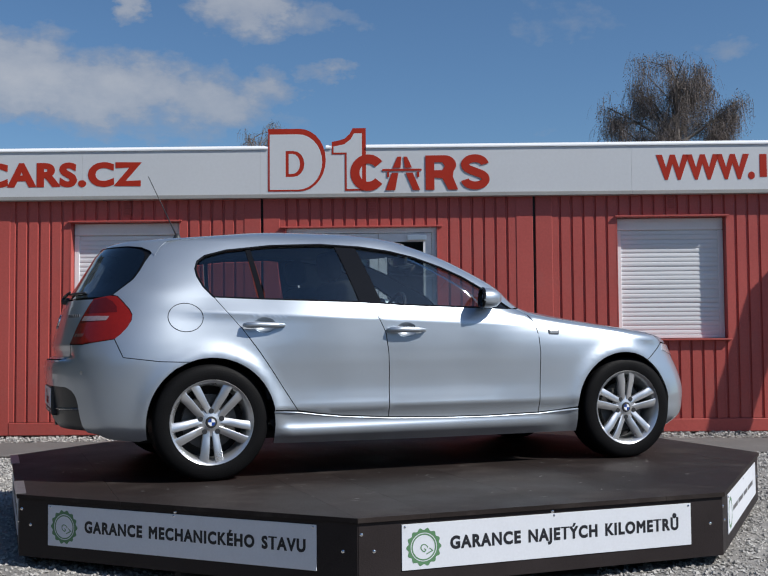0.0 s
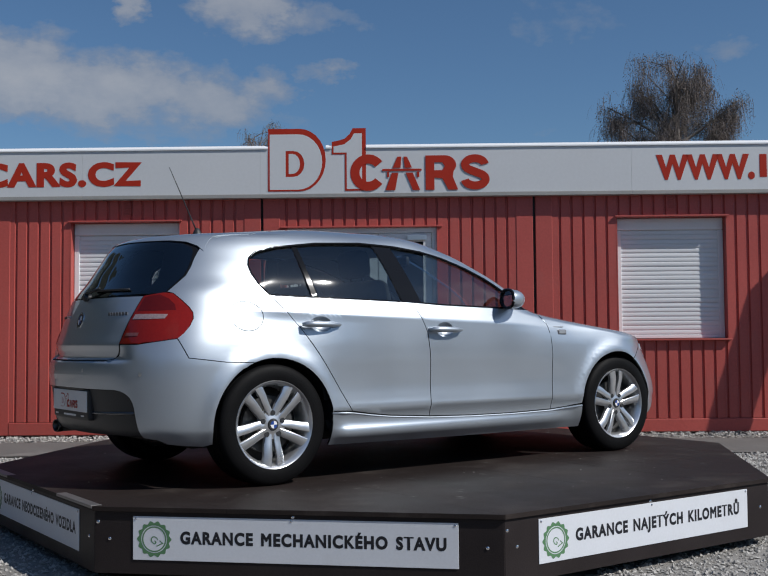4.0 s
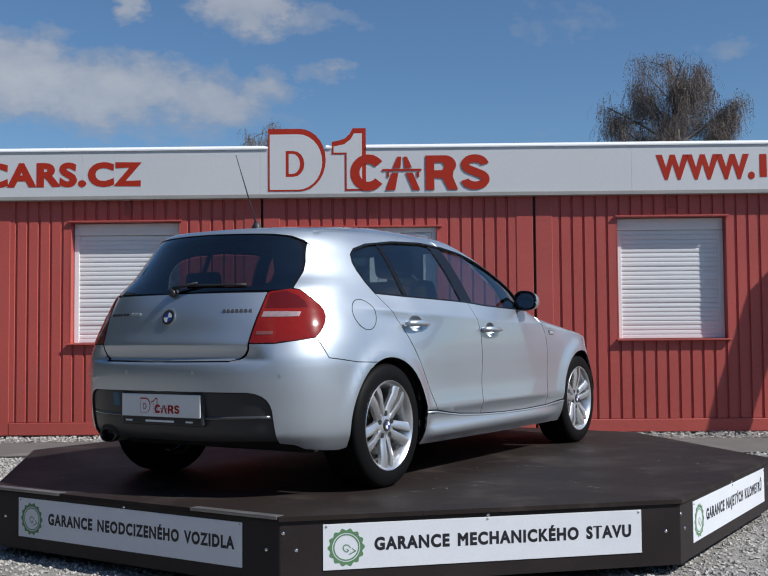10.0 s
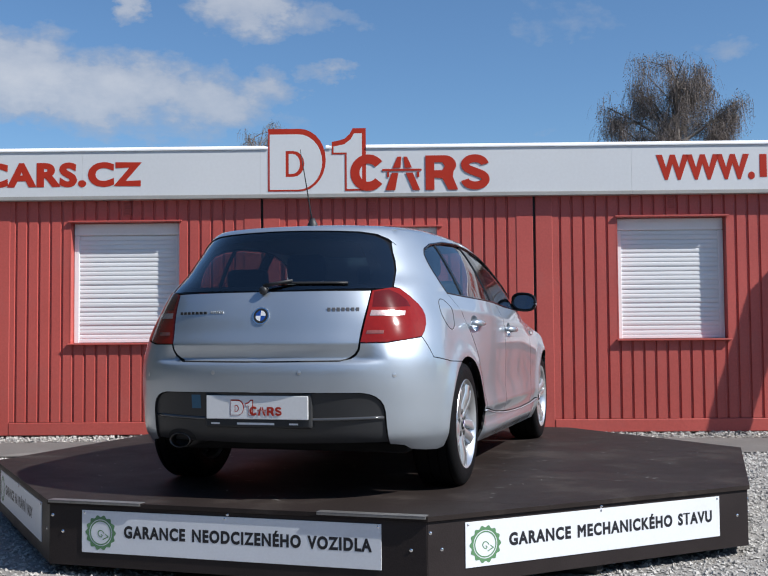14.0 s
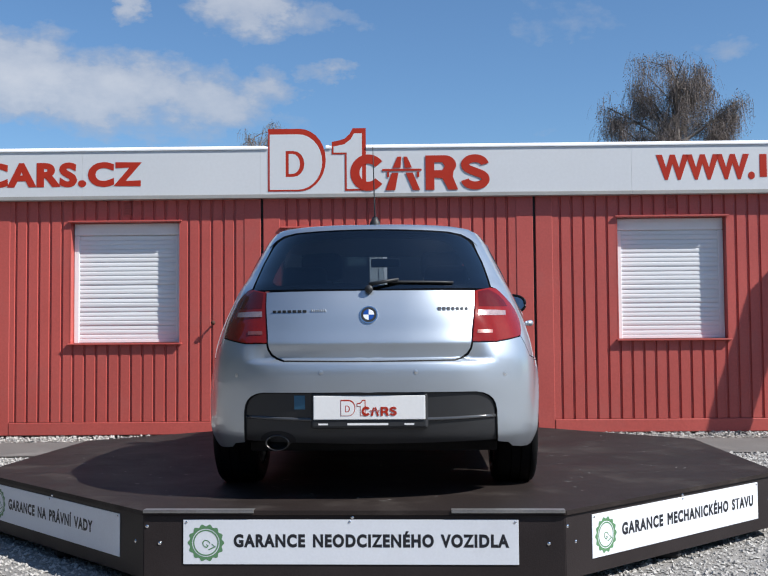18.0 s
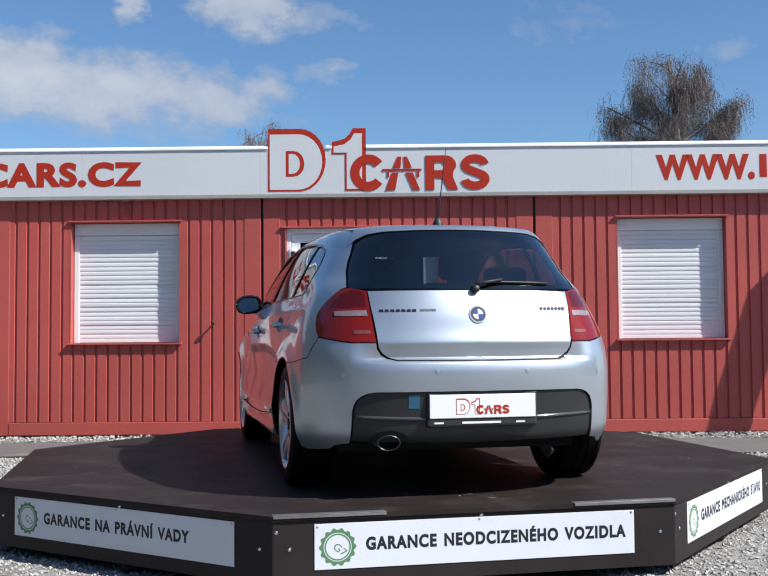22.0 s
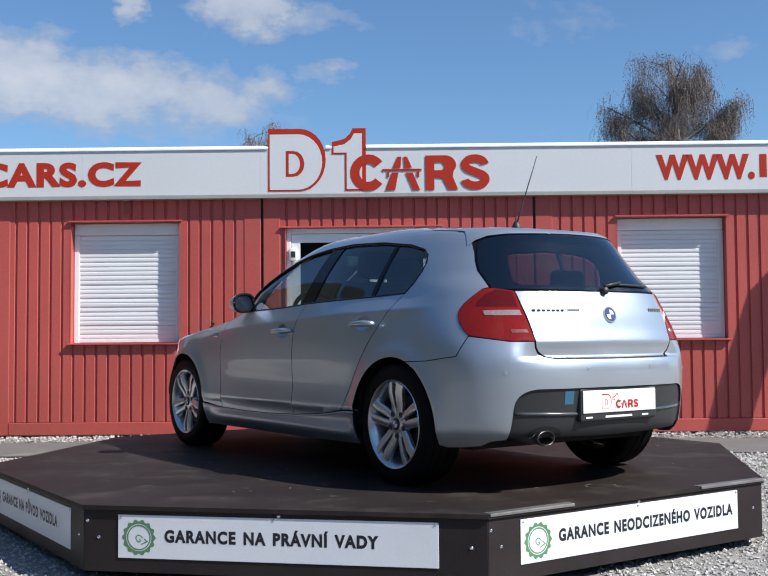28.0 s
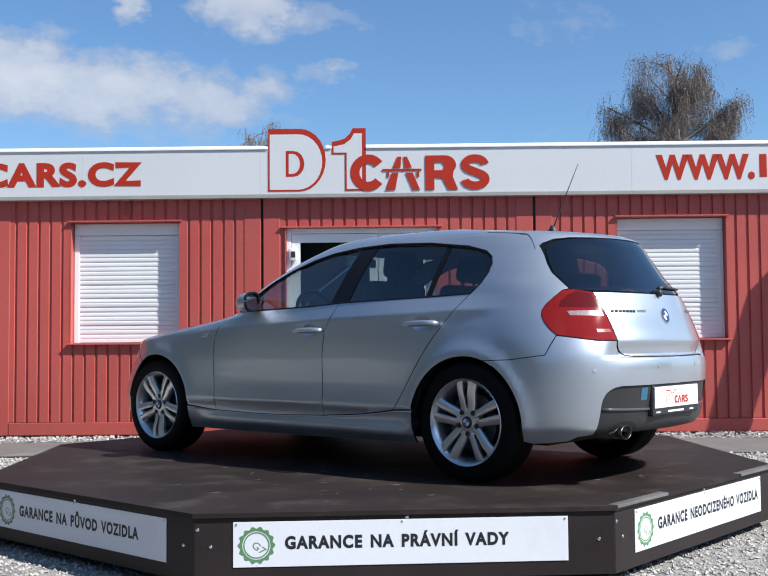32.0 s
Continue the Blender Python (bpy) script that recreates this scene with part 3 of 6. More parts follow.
FAS_Y = WALL_Y - 0.095
def build_fascia():
    fa = tagged(new("fascia"), "white sign fascia along the office roof edge", "fascia", kind="structure")
    cuts = (-7.6, -3.42, -1.385, 2.80, 7.9)
    for a, b in zip(cuts, cuts[1:]):
        part("panel", boxed((a + 0.0006, FAS_Y, 2.761), (b - 0.0006, FAS_Y + 0.09, 3.271), 0.001), M["fascia"], fa)
        part("bottom_trim", boxed((a, FAS_Y - 0.008, 2.716), (b, FAS_Y + 0.092, 2.760), 0.004), M["edge"], fa)
    # sloped cap, notched where the emblem rises through it
    for a, b in ((-7.6, -3.42), (-3.42, -1.303), (-0.645, -0.582), (-0.189, 2.80), (2.80, 7.9)):
        prof = [(FAS_Y - 0.014, 3.272), (FAS_Y - 0.014, 3.286), (FAS_Y + 0.016, 3.316), (FAS_Y + 0.13, 3.316), (FAS_Y + 0.13, 3.272)]
        vs = [(x, y, z) for x in (a, b) for y, z in prof]
        mesh_ob("top_cap", vs, [(4, 3, 2, 1, 0), (5, 6, 7, 8, 9)] + [(k, (k + 1) % 5, (k + 1) % 5 + 5, k + 5) for k in range(5)], M["cap"], fa)
    part("bracing", boxed((-7.6, FAS_Y + 0.091, 2.80), (7.9, FAS_Y + 0.125, 3.27)), M["interior"], fa)

    def sign(words, x, z, h, w, bold):
        s = tagged(new("sign_lettering"), "bold red letters fixed to the white fascia", "sign")
        s.location = (x, FAS_Y - 0.001, z)
        for bm in text_letters(words, h, w, 0.002, bold, 1.10):
            part("letter", bm, M["letter"], s)
    sign("CARS.CZ", -4.57, 2.885, 0.258, 1.83, 0.052)
    sign("WWW.", 3.075, 2.898, 0.258, 1.105, 0.062)
    st = tagged(part("sign_lettering", boxed((4.235, FAS_Y - 0.003, 2.898), (4.315, FAS_Y - 0.001, 3.156)), M["letter"], None), "upright red stroke of a further sign letter", "sign")


def outline_shape(pts, holes, y0, y1, name, material, parent, label=""):
    """Flat plaque cut to an outline, with holes, of real thickness (xz plane)."""
    from_pts, edges = [], []
    for ring in [pts] + holes:
        o = len(from_pts)
        from_pts += [Vector(p) for p in ring]
        edges += [(o + k, o + (k + 1) % len(ring)) for k in range(len(ring))]
    vs2, _, faces, *_ = cdt(from_pts, edges, [], 0, 1e-6)
    keep = []
    for f in faces:
        c = sum((vs2[i] for i in f), Vector((0, 0))) / len(f)
        if inside(c, pts) and not any(inside(c, h) for h in holes):
            keep.append(tuple(f))
    n = len(vs2)
    vs = [(v.x, y0, v.y) for v in vs2] + [(v.x, y1, v.y) for v in vs2]
    fs = [tuple(f) for f in keep] + [tuple(i + n for i in reversed(f)) for f in keep]
    o = 0
    for ring in [pts] + holes:
        k = len(ring)
        fs += [(o + i, o + i + n, o + (i + 1) % k + n, o + (i + 1) % k) for i in range(k)]
        o += k
    ob = mesh_ob(name, vs, fs, material, parent, label)
    bm = bmesh.new()
    bm.from_mesh(ob.data)
    bmesh.ops.recalc_face_normals(bm, faces=bm.faces[:])
    bm.to_mesh(ob.data)
    bm.free()
    return ob


from mathutils.geometry import delaunay_2d_cdt as cdt


def inside(p, ring):
    x, y, hit = p[0], p[1], False
    for (x0, y0), (x1, y1) in zip(ring, ring[1:] + ring[:1]):
        if (y0 > y) != (y1 > y) and x < (x1 - x0) * (y - y0) / (y1 - y0) + x0:
            hit = not hit
    return hit


def arc(cx, cz, rx, rz, a0, a1, n=14):
    return [(cx + rx * math.cos(radians(a0 + (a1 - a0) * k / n)), cz + rz * math.sin(radians(a0 + (a1 - a0) * k / n))) for k in range(n + 1)]


def build_logo(k, x, y, z, parent_name, thick, red, white, label, parent=None):
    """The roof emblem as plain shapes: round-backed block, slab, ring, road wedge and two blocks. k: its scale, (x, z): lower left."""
    root = parent or tagged(new(parent_name), label, "sign")

    def P(pts):
        return [(x + k * a, z + k * b) for a, b in pts]
    h = 0.715
    # round-backed block with a red rim
    d_out = [(0, 0), (0.36, 0)] + arc(0.36, 0.36, 0.30, 0.36, -90, 90)[1:-1] + [(0.36, 0.72), (0, 0.72)]
    d_in = [(0.018, 0.018), (0.345, 0.018)] + arc(0.345, 0.337, 0.275, 0.319, -90, 90)[1:-1] + [(0.345, 0.656), (0.018, 0.656)]
    hole = [(0.20, 0.165), (0.29, 0.165)] + arc(0.29, 0.315, 0.125, 0.15, -90, 90, 8)[1:-1] + [(0.29, 0.465), (0.20, 0.465)]
    core = [(0.235, 0.20), (0.28, 0.20)] + arc(0.28, 0.315, 0.085, 0.115, -90, 90, 8)[1:-1] + [(0.28, 0.43), (0.235, 0.43)]
    outline_shape(P(d_out), [], y, y - thick, "emblem_rim", red, root)
    outline_shape(P(d_in), [P(hole)], y - thick - 0.0005 * k, y - thick * 1.25, "emblem_face", white, root, "white emblem face")
    outline_shape(P(core), [], y - thick - 0.0005 * k, y - thick * 1.2, "emblem_core", white, root, "white emblem core")
    # slab
    s_out = [(0.88, 0), (1.12, 0), (1.12, 0.72), (0.97, 0.72), (0.935, 0.655), (0.875, 0.60), (0.79, 0.575), (0.73, 0.565), (0.73, 0.42), (0.88, 0.42)]
    s_in = [(0.900, 0.020), (1.075, 0.020), (1.075, 0.660), (0.985, 0.660), (0.945, 0.590), (0.870, 0.535), (0.750, 0.510), (0.750, 0.440), (0.900, 0.440)]
    outline_shape(P(s_out), [], y, y - thick, "slab_rim", red, root)
    outline_shape(P(s_in), [], y - thick - 0.0005 * k, y - thick * 1.25, "slab_face", white, root, "white slab face")
    # ring, road wedge, blocks
    y2 = y - thick * 1.26
    ring = arc(1.145, 0.205, 0.205, 0.21, 38, 322, 24)
    ring_in = arc(1.145, 0.205, 0.10, 0.105, 322, 38, 20)
    outline_shape(P(ring + ring_in), [], y2, y2 - thick, "open_ring", red, root)
    for pts in ([(1.342, 0.0), (1.452, 0.0), (1.49, 0.20), (1.415, 0.20)], [(1.654, 0.0), (1.737, 0.0), (1.654, 0.20), (1.572, 0.20)],
                [(1.305, 0.221), (1.755, 0.221), (1.755, 0.245), (1.305, 0.245)], [(1.36, 0.15), (1.385, 0.15), (1.385, 0.212), (1.36, 0.212)],
                [(1.70, 0.15), (1.728, 0.15), (1.728, 0.212), (1.70, 0.212)],
                [(1.425, 0.258), (1.515, 0.258), (1.526, 0.385), (1.48, 0.385)], [(1.562, 0.258), (1.645, 0.258), (1.59, 0.385), (1.55, 0.385)]):
        outline_shape(P(pts), [], y2, y2 - thick, "road_stripe", red, root)
    b1 = [(1.80, 0), (1.90, 0), (1.90, 0.14), (1.99, 0.13), (2.06, 0.0), (2.17, 0.0), (2.11, 0.15)] + arc(2.02, 0.285, 0.13, 0.11, -40, 90, 8) + [(1.80, 0.395)]
    outline_shape(P(b1), [P([(1.90, 0.225), (1.99, 0.225), (2.02, 0.27), (1.99, 0.315), (1.90, 0.315)])], y2, y2 - thick, "notched_block", red, root)
    spine = [Vector(p) for p in arc(2.362, 0.287, 0.112, 0.070, 2, 232, 16) + arc(2.366, 0.117, 0.118, 0.072, 52, -176, 16)]
    way = [(q - p).normalized() for p, q in zip([spine[0]] + spine[:-2] + [spine[-2]], [spine[1]] + spine[2:] + [spine[-1]])]
    b2 = [tuple(p + 0.046 * Vector((-d.y, d.x))) for p, d in zip(spine, way)] + [tuple(p - 0.046 * Vector((-d.y, d.x))) for p, d in zip(spine, way)][::-1]
    outline_shape(P(b2), [], y2, y2 - thick, "wavy_block", red, root)
    return root


build_office()
for w in WIN:
    build_window(*w)
build_door()
build_fascia()
build_shadow_board()
build_logo(0.99, -1.30, FAS_Y - 0.001, 2.790, "roof_emblem", 0.003, M["letter"], M["fascia"],
           "large red and white emblem rising above the white fascia")

# the office stands at a slight angle across the view
OFFICE_TURN = pose(0, WALL_Y, 0, 0, 0, -1.03) @ pose(0, -WALL_Y, 0)
for ob in [o for o in scene.objects if o.parent is None and o.name.split(".")[0] in (
        "wall_front", "vent_grille", "office_shell", "window_1", "window_2", "door_1", "alarm_box", "wall_bracket", "fascia", "sign_lettering", "shadow_board", "roof_emblem", "pavement")]:
    ob.matrix_basis = OFFICE_TURN @ ob.matrix_basis

# ---- turntable ----
TT = (-0.050, 6.947)                  # its axis
TT_OFF = (0.014, -0.010)              # middle of the platform, off the axis
DECK = 0.357                          # deck height
APO = 2.284
SIDES = {180: "GARANCE NEODCIZENÉHO VOZIDLA", 225: "GARANCE MECHANICKÉHO STAVU", 270: "GARANCE NAJETÝCH KILOMETRŮ",
         135: "GARANCE NA PRÁVNÍ VADY", 90: "GARANCE NA PŮVOD VOZIDLA", 315: ""}
BANNER_AT = {135: -0.022, 180: -0.012, 225: -0.005, 270: 0.005}       # how far a banner hangs off the middle of its side
TEXT_W = {180: 1.225, 225: 1.215, 270: 1.195, 135: 1.0, 90: 1.06}


def seal_mesh(r0, r1, waves=14, amp=0.006, n=112, y=0.0):
    vs, fs = [], []
    for k in range(n):
        a = 2 * math.pi * k / n
        ro = r0 + amp * math.cos(waves * a)
        vs += [(ro * math.cos(a), y, ro * math.sin(a)), (r1 * math.cos(a), y, r1 * math.sin(a))]
    for k in range(n):
        l = (k + 1) % n
        fs.append((2 * k, 2 * l, 2 * l + 1, 2 * k + 1))
    return vs, fs


def build_turntable():
    tt = tagged(new("turntable"), "eight-sided brown turntable with white banners, turning slowly", "turntable")
    tt.location = (TT[0], TT[1], 0)
    R = APO / math.cos(radians(22.5))
    half = APO * math.tan(radians(22.5))
    # deck: boards across, clipped to the octagon
    lim = lambda v: APO if abs(v) <= half else APO + half - abs(v)
    edges = [-APO, -1.83, -half, -0.61, 0.0, 0.61, half, 1.83, APO]
    for a, b in zip(edges, edges[1:]):
        a2, b2 = a + 0.0006, b - 0.0006
        vs = [(a2, -lim(a2), 0), (b2, -lim(b2), 0), (b2, lim(b2), 0), (a2, lim(a2), 0)]
        vs = [(p[0], p[1], DECK - 0.021) for p in vs] + [(p[0], p[1], DECK) for p in vs]
        mesh_ob("deck_board", vs, [(3, 2, 1, 0), (4, 5, 6, 7), (0, 1, 5, 4), (1, 2, 6, 5), (2, 3, 7, 6), (3, 0, 4, 7)], M["board"], tt)
    sk = APO - 0.012
    hs = sk * math.tan(radians(22.5))
    bolt_vs, bolt_fs = lathe([(0.0, -0.004), (0.006, -0.0035), (0.0085, 0.0), ], 10, "y")
    bolt_me = None
    for q in range(8):
        ang = 45 * q
        m = pose(0, 0, 0, 0, 0, ang + 90)         # local -y is the outward side
        side = part("skirt_panel", boxed((-hs + 0.001, -sk, 0.052), (hs - 0.001, -sk + 0.018, DECK - 0.0225), 0.002, 1), M["skirt"], tt)
        side.matrix_basis = m
        for bx, bz in ((-0.868, 0.21), (0.868, 0.21), (-0.925, 0.285), (0.0, 0.325)):
            if bolt_me is None:
                b = mesh_ob("bolt", bolt_vs, bolt_fs, M["chrome"], side, smooth=True)
                bolt_me = b.data
            else:
                b = new("bolt", bolt_me)
                b.parent = side
            b.location = (bx, -sk, bz)
        if ang not in SIDES:
            continue
        off = BANNER_AT.get(ang, 0.0)
        ban = part("banner", boxed((off - 0.7475, -sk - 0.004, 0.118), (off + 0.7475, -sk - 0.0, 0.3155), 0.0008, 1), M["banner"], side, "white banner with dark lettering and a green seal")
        yb = -sk - 0.0046
        for bx, bz in ((-0.733, 0.304), (0.733, 0.304), (0.0, 0.306)):
            b = new("bolt", bolt_me)
            b.parent, b.location, b.scale = side, (bx + off, yb + 0.0006, bz), (0.7, 0.7, 0.7)
        if SIDES[ang]:
            w = TEXT_W[ang]
            x0 = off - 0.52
            for bm in text_letters(SIDES[ang], 0.054, w, 0.0, 0.050, 1.17):
                t = part("letter", bm, M["ink"], side)
                t.location = (x0, yb, 0.197)
            for ra, rb in ((0.078, 0.062), (0.058, 0.052)):
                s = mesh_ob("seal_ring", *seal_mesh(ra, rb, 14, 0.005 if ra > 0.07 else 0.0), M["seal"], side)
                s.location = (off - 0.645, yb, 0.213)
            for bm in text_letters("G7", 0.034, 0.062):
                t = part("seal_mark", bm, M["seal"], side)
                t.matrix_basis = pose(off - 0.668, yb, 0.208, 0, 38, 0)
        else:
            for bx0, bx1 in ((-0.52, -0.30), (-0.26, -0.02), (0.02, 0.22), (0.26, 0.55)):
                t = part("lettering_bar", boxed((bx0, yb, 0.203), (bx1, yb + 0.0004, 0.228)), M["badge"], side)
            s = mesh_ob("seal_ring", *seal_mesh(0.078, 0.062, 14, 0.005), M["seal"], side)
            s.location = (-0.645, yb, 0.213)
    # steel drive-on strips on the rear edge
    for ya, yb in ((0.44, 0.94), (-0.94, -0.44)):
        strip = part("steel_strip", boxed((-APO - 0.006, ya, DECK + 0.0005), (-APO + 0.045, yb, DECK + 0.0028), 0.0008, 1), M["steel"], tt, "worn bare steel edge strip")
        part("steel_lip", boxed((-APO - 0.005, ya, DECK - 0.011), (-APO - 0.001, yb, DECK + 0.0), 0.001, 1), M["steel"], strip)
    part("base_ring", boxed((-1.6, -1.6, 0.0), (1.6, 1.6, 0.30), 0.02, 1), M["gap"], tt)
    # scuffs and grit on the deck
    rnd = random.Random(8)
    vs, fs = [], []
    for _ in range(170):
        r, a = 2.1 * math.sqrt(rnd.random()), rnd.uniform(0, 6.283)
        cx, cy, b = r * math.cos(a), r * math.sin(a), rnd.uniform(0, 6.28)
        l, w = rnd.uniform(0.006, 0.03), rnd.uniform(0.002, 0.006)
        u, v = Vector((math.cos(b), math.sin(b))), Vector((-math.sin(b), math.cos(b)))
        o = len(vs)
        for su, sv in ((-1, -0.3), (0.2, -1), (1, 0.2), (-0.1, 1)):
            p = Vector((cx, cy)) + u * su * l + v * sv * w
            vs.append((p.x, p.y, DECK + 0.0012))
        fs.append((o, o + 1, o + 2, o + 3))
    sc = mesh_ob("scuffs", vs, fs, M["scuff"], tt)
    tagged(sc, "pale scuffs and grit on the deck", kind="stuff")
    return tt


turntable = build_turntable()

# ---- car body: a stack of outlines at rising heights ----
def pchip(xs, ys):
    xs, ys = np.array(xs, float), np.array(ys, float)
    h, d = np.diff(xs), np.diff(ys) / np.diff(xs)
    m = np.zeros(len(xs))
    for k in range(1, len(xs) - 1):
        if d[k - 1] * d[k] > 0:
            w1, w2 = 2 * h[k] + h[k - 1], h[k] + 2 * h[k - 1]
            m[k] = (w1 + w2) / (w1 / d[k - 1] + w2 / d[k])
    m[0], m[-1] = d[0], d[-1]

    def f(x):
        k = min(max(int(np.searchsorted(xs, x)) - 1, 0), len(h) - 1)
        t = min(max((x - xs[k]) / h[k], 0.0), 1.0)
        return float((2 * t**3 - 3 * t**2 + 1) * ys[k] + (t**3 - 2 * t**2 + t) * h[k] * m[k]
                     + (-2 * t**3 + 3 * t**2) * ys[k + 1] + (t**3 - t**2) * h[k] * m[k + 1])
    return f


ROOF = 1.42
W_MID = pchip([.17, .25, .31, .345, .385, .42, .50, .58, .65, .72, .80, .850, .862, .874, .92, .955, .99, 1.10, 1.20, 1.30, 1.345, 1.38, 1.40, 1.413, ROOF],
              [.785, .824, .838, .846, .861, .857, .851, .854, .858, .859, .8570, .8545, .8530, .8495, .832, .818, .803, .757, .706, .640, .590, .50, .40, .26, 0.02])
W_REAR = pchip([.17, .25, .31, .40, .50, .62, .72, .82, .90, .95, .99, 1.10, 1.20, 1.30, 1.345, 1.38, 1.40, 1.413, ROOF],
               [.778, .808, .820, .824, .826, .824, .812, .787, .757, .736, .720, .675, .628, .570, .53, .46, .37, .24, 0.02])
W_FRONT = pchip([.17, .25, .31, .345, .385, .45, .62, .72, .80, .86, .92, .99, 1.10, 1.20, 1.30, 1.345, 1.38, 1.40, 1.413, ROOF],
                [.79, .825, .838, .842, .852, .850, .848, .840, .820, .79, .75, .735, .71, .68, .62, .57, .48, .38, .24, 0.02])
X_REAR = pchip([.17, .25, .31, .45, .60, .640, .658, .670, .70, .734, .742, .750, .80, .88, .985, 1.10, 1.20, 1.29, 1.325, 1.345, 1.38, 1.40, 1.413, ROOF],
               [-.66, -.735, -.775, -.80, -.815, -.81, -.795, -.757, -.762, -.773, -.775, -.773, -.758, -.738, -.70, -.632, -.572, -.512, -.455, -.31, .04, .24, .46, .62])
X_FRONT = pchip([.17, .25, .31, .43, .55, .62, .70, .74, .78, .82, .87, .93, .965, 1.065, 1.19, 1.293, 1.345, 1.38, 1.40, 1.413, ROOF],
                [3.22, 3.33, 3.35, 3.36, 3.335, 3.305, 3.275, 3.22, 3.11, 2.88, 2.55, 2.17, 2.08, 1.97, 1.75, 1.53, 1.37, 1.18, .98, .8, .66])
X_SOFT = pchip([.17, .25, .31, .45, .58, .66, .74, .82, .90, .985, 1.10, 1.20, 1.29, 1.325, 1.345, 1.38, 1.40, 1.413, ROOF],
               [-.66, -.735, -.775, -.80, -.812, -.808, -.790, -.763, -.733, -.70, -.632, -.572, -.512, -.455, -.31, .04, .24, .46, .62])
L_REAR = pchip([.17, .60, .70, .90, 1.0, 1.1, 1.2, 1.3, 1.345, ROOF], [.62, .64, .64, .64, .64, .70, .70, .66, .58, .15])
L_FRONT = pchip([.17, .25, .43, .62, .70, .78, .87, .95, 1.1, 1.3, ROOF], [.60, .62, .66, .70, .68, .52, .56, .5, .5, .5, .15])
N_REAR = pchip([.17, .62, .90, 1.0, 1.1, 1.3, 1.345, ROOF], [2.75, 2.7, 2.7, 2.7, 2.5, 2.45, 2.5, 2.2])
N_FRONT = pchip([.17, .43, .62, .70, .78, .87, 1.0, 1.345, ROOF], [2.5, 2.4, 2.3, 2.2, 2.3, 2.4, 2.6, 2.6, 2.2])
HUB_Z, WB, ARCH = 0.317, 2.642, 0.347
FA = 2.607                            # middle of the front wheel arch


def ease(t):
    t = min(max(t, 0.0), 1.0)
    return t * t * (3 - 2 * t)


def half_width(x, z):
    w = W_MID(z)
    if x < 0.75:
        w += (W_REAR(z) - w) * ease((0.75 - x) / 0.95)
    elif x > 1.55:
        w += (W_FRONT(z) - w) * ease((x - 1.55) / 0.9)
    # crisp shoulder line a hand below the window line, falling towards the front
    if 0.80 < z < 0.99:
        zc = 0.915 - 0.040 * x
        knee = 0.857 - 0.003 * (z - 0.80) / (zc - 0.80) if z < zc else 0.854 - 0.051 * (z - zc) / (0.99 - zc)
        w += (knee - W_MID(z)) * ease((x + 0.30) / 0.40) * (1 - ease((x - 1.95) / 0.60))
    if z < 0.36:
        w += (0.036 - 0.009 * x) * math.exp(-((z - 0.245) / 0.042) ** 2) * ease((x - 0.32) / 0.12) * (1 - ease((x - 1.95) / 0.30))
    for ax in (0.0, FA):
        r = math.hypot(x - ax, (z - HUB_Z) * 0.95)
        w += 0.019 * math.exp(-((r - 0.347) / (0.05 if r > 0.347 else 0.09)) ** 2) * ease((z - 0.12) / 0.2) * (1.0 if ax == 0 else 0.9 - 0.6 * ease((x - FA) / 0.3))
    return w


def tail_x(s, z):
    """How far back the tail reaches: with its loading ledge in the middle, smooth at the corners."""
    k = ease((s + 0.72) / 0.20)
    return X_REAR(z) * (1 - k) + X_SOFT(z) * k if k > 0 else X_REAR(z)


def skin(s, z):
    """The body's outer surface, right half with y positive here: s from -1 (middle of the tail) over 0..1 (side) to 2 (middle of the nose)."""
    a, b, la, lb = tail_x(s, z), X_FRONT(z), L_REAR(z), L_FRONT(z)
    if s < 0:
        th = (1 + s) * math.pi / 2
        n = N_REAR(z)
        x = a + la * (1 - max(math.cos(th), 0) ** (2 / n))
        return Vector((x, half_width(x, z) * math.sin(th) ** (2 / n), z))
    if s > 1:
        th = (2 - s) * math.pi / 2
        n = N_FRONT(z)
        x = b - lb * (1 - max(math.cos(th), 0) ** (2 / n))
        return Vector((x, half_width(x, z) * max(math.sin(th), 0) ** (2 / n), z))
    x = (a + la) * (1 - s) + (b - lb) * s
    return Vector((x, half_width(x, z), z))


def s_of_x(x, z):
    a, b, la, lb = X_SOFT(z), X_FRONT(z), L_REAR(z), L_FRONT(z)
    if x < a + la:
        s = -0.5
        for _ in range(8):
            t = min(max((x - tail_x(s, z)) / la, 0), 1)
            s = 0.5 * s + 0.5 * (math.acos(min(1, (1 - t) ** (N_REAR(z) / 2))) / (math.pi / 2) - 1)
        return s
    if x > b - lb:
        t = min(max((b - x) / lb, 0), 1)
        return 2 - math.acos(min(1, (1 - t) ** (N_FRONT(z) / 2))) / (math.pi / 2)
    return (x - a - la) / (b - lb - a - la)


def s_of_y(y, z):
    """Place on the tail half by its distance from the middle."""
    s = -1 + 1e-4
    lo, hi = -1.0, 0.0
    for _ in range(30):
        mid = (lo + hi) / 2
        if skin(mid, z).y < y:
            lo = mid
        else:
            hi = mid
    return (lo + hi) / 2


def flat(s):
    return 0.9 * s if s < 0 else (2.5 * s if s <= 1 else 2.5 + 1.0 * (s - 1))


def unflat(q):
    return q / 0.9 if q < 0 else (q / 2.5 if q <= 2.5 else 1 + (q - 2.5))


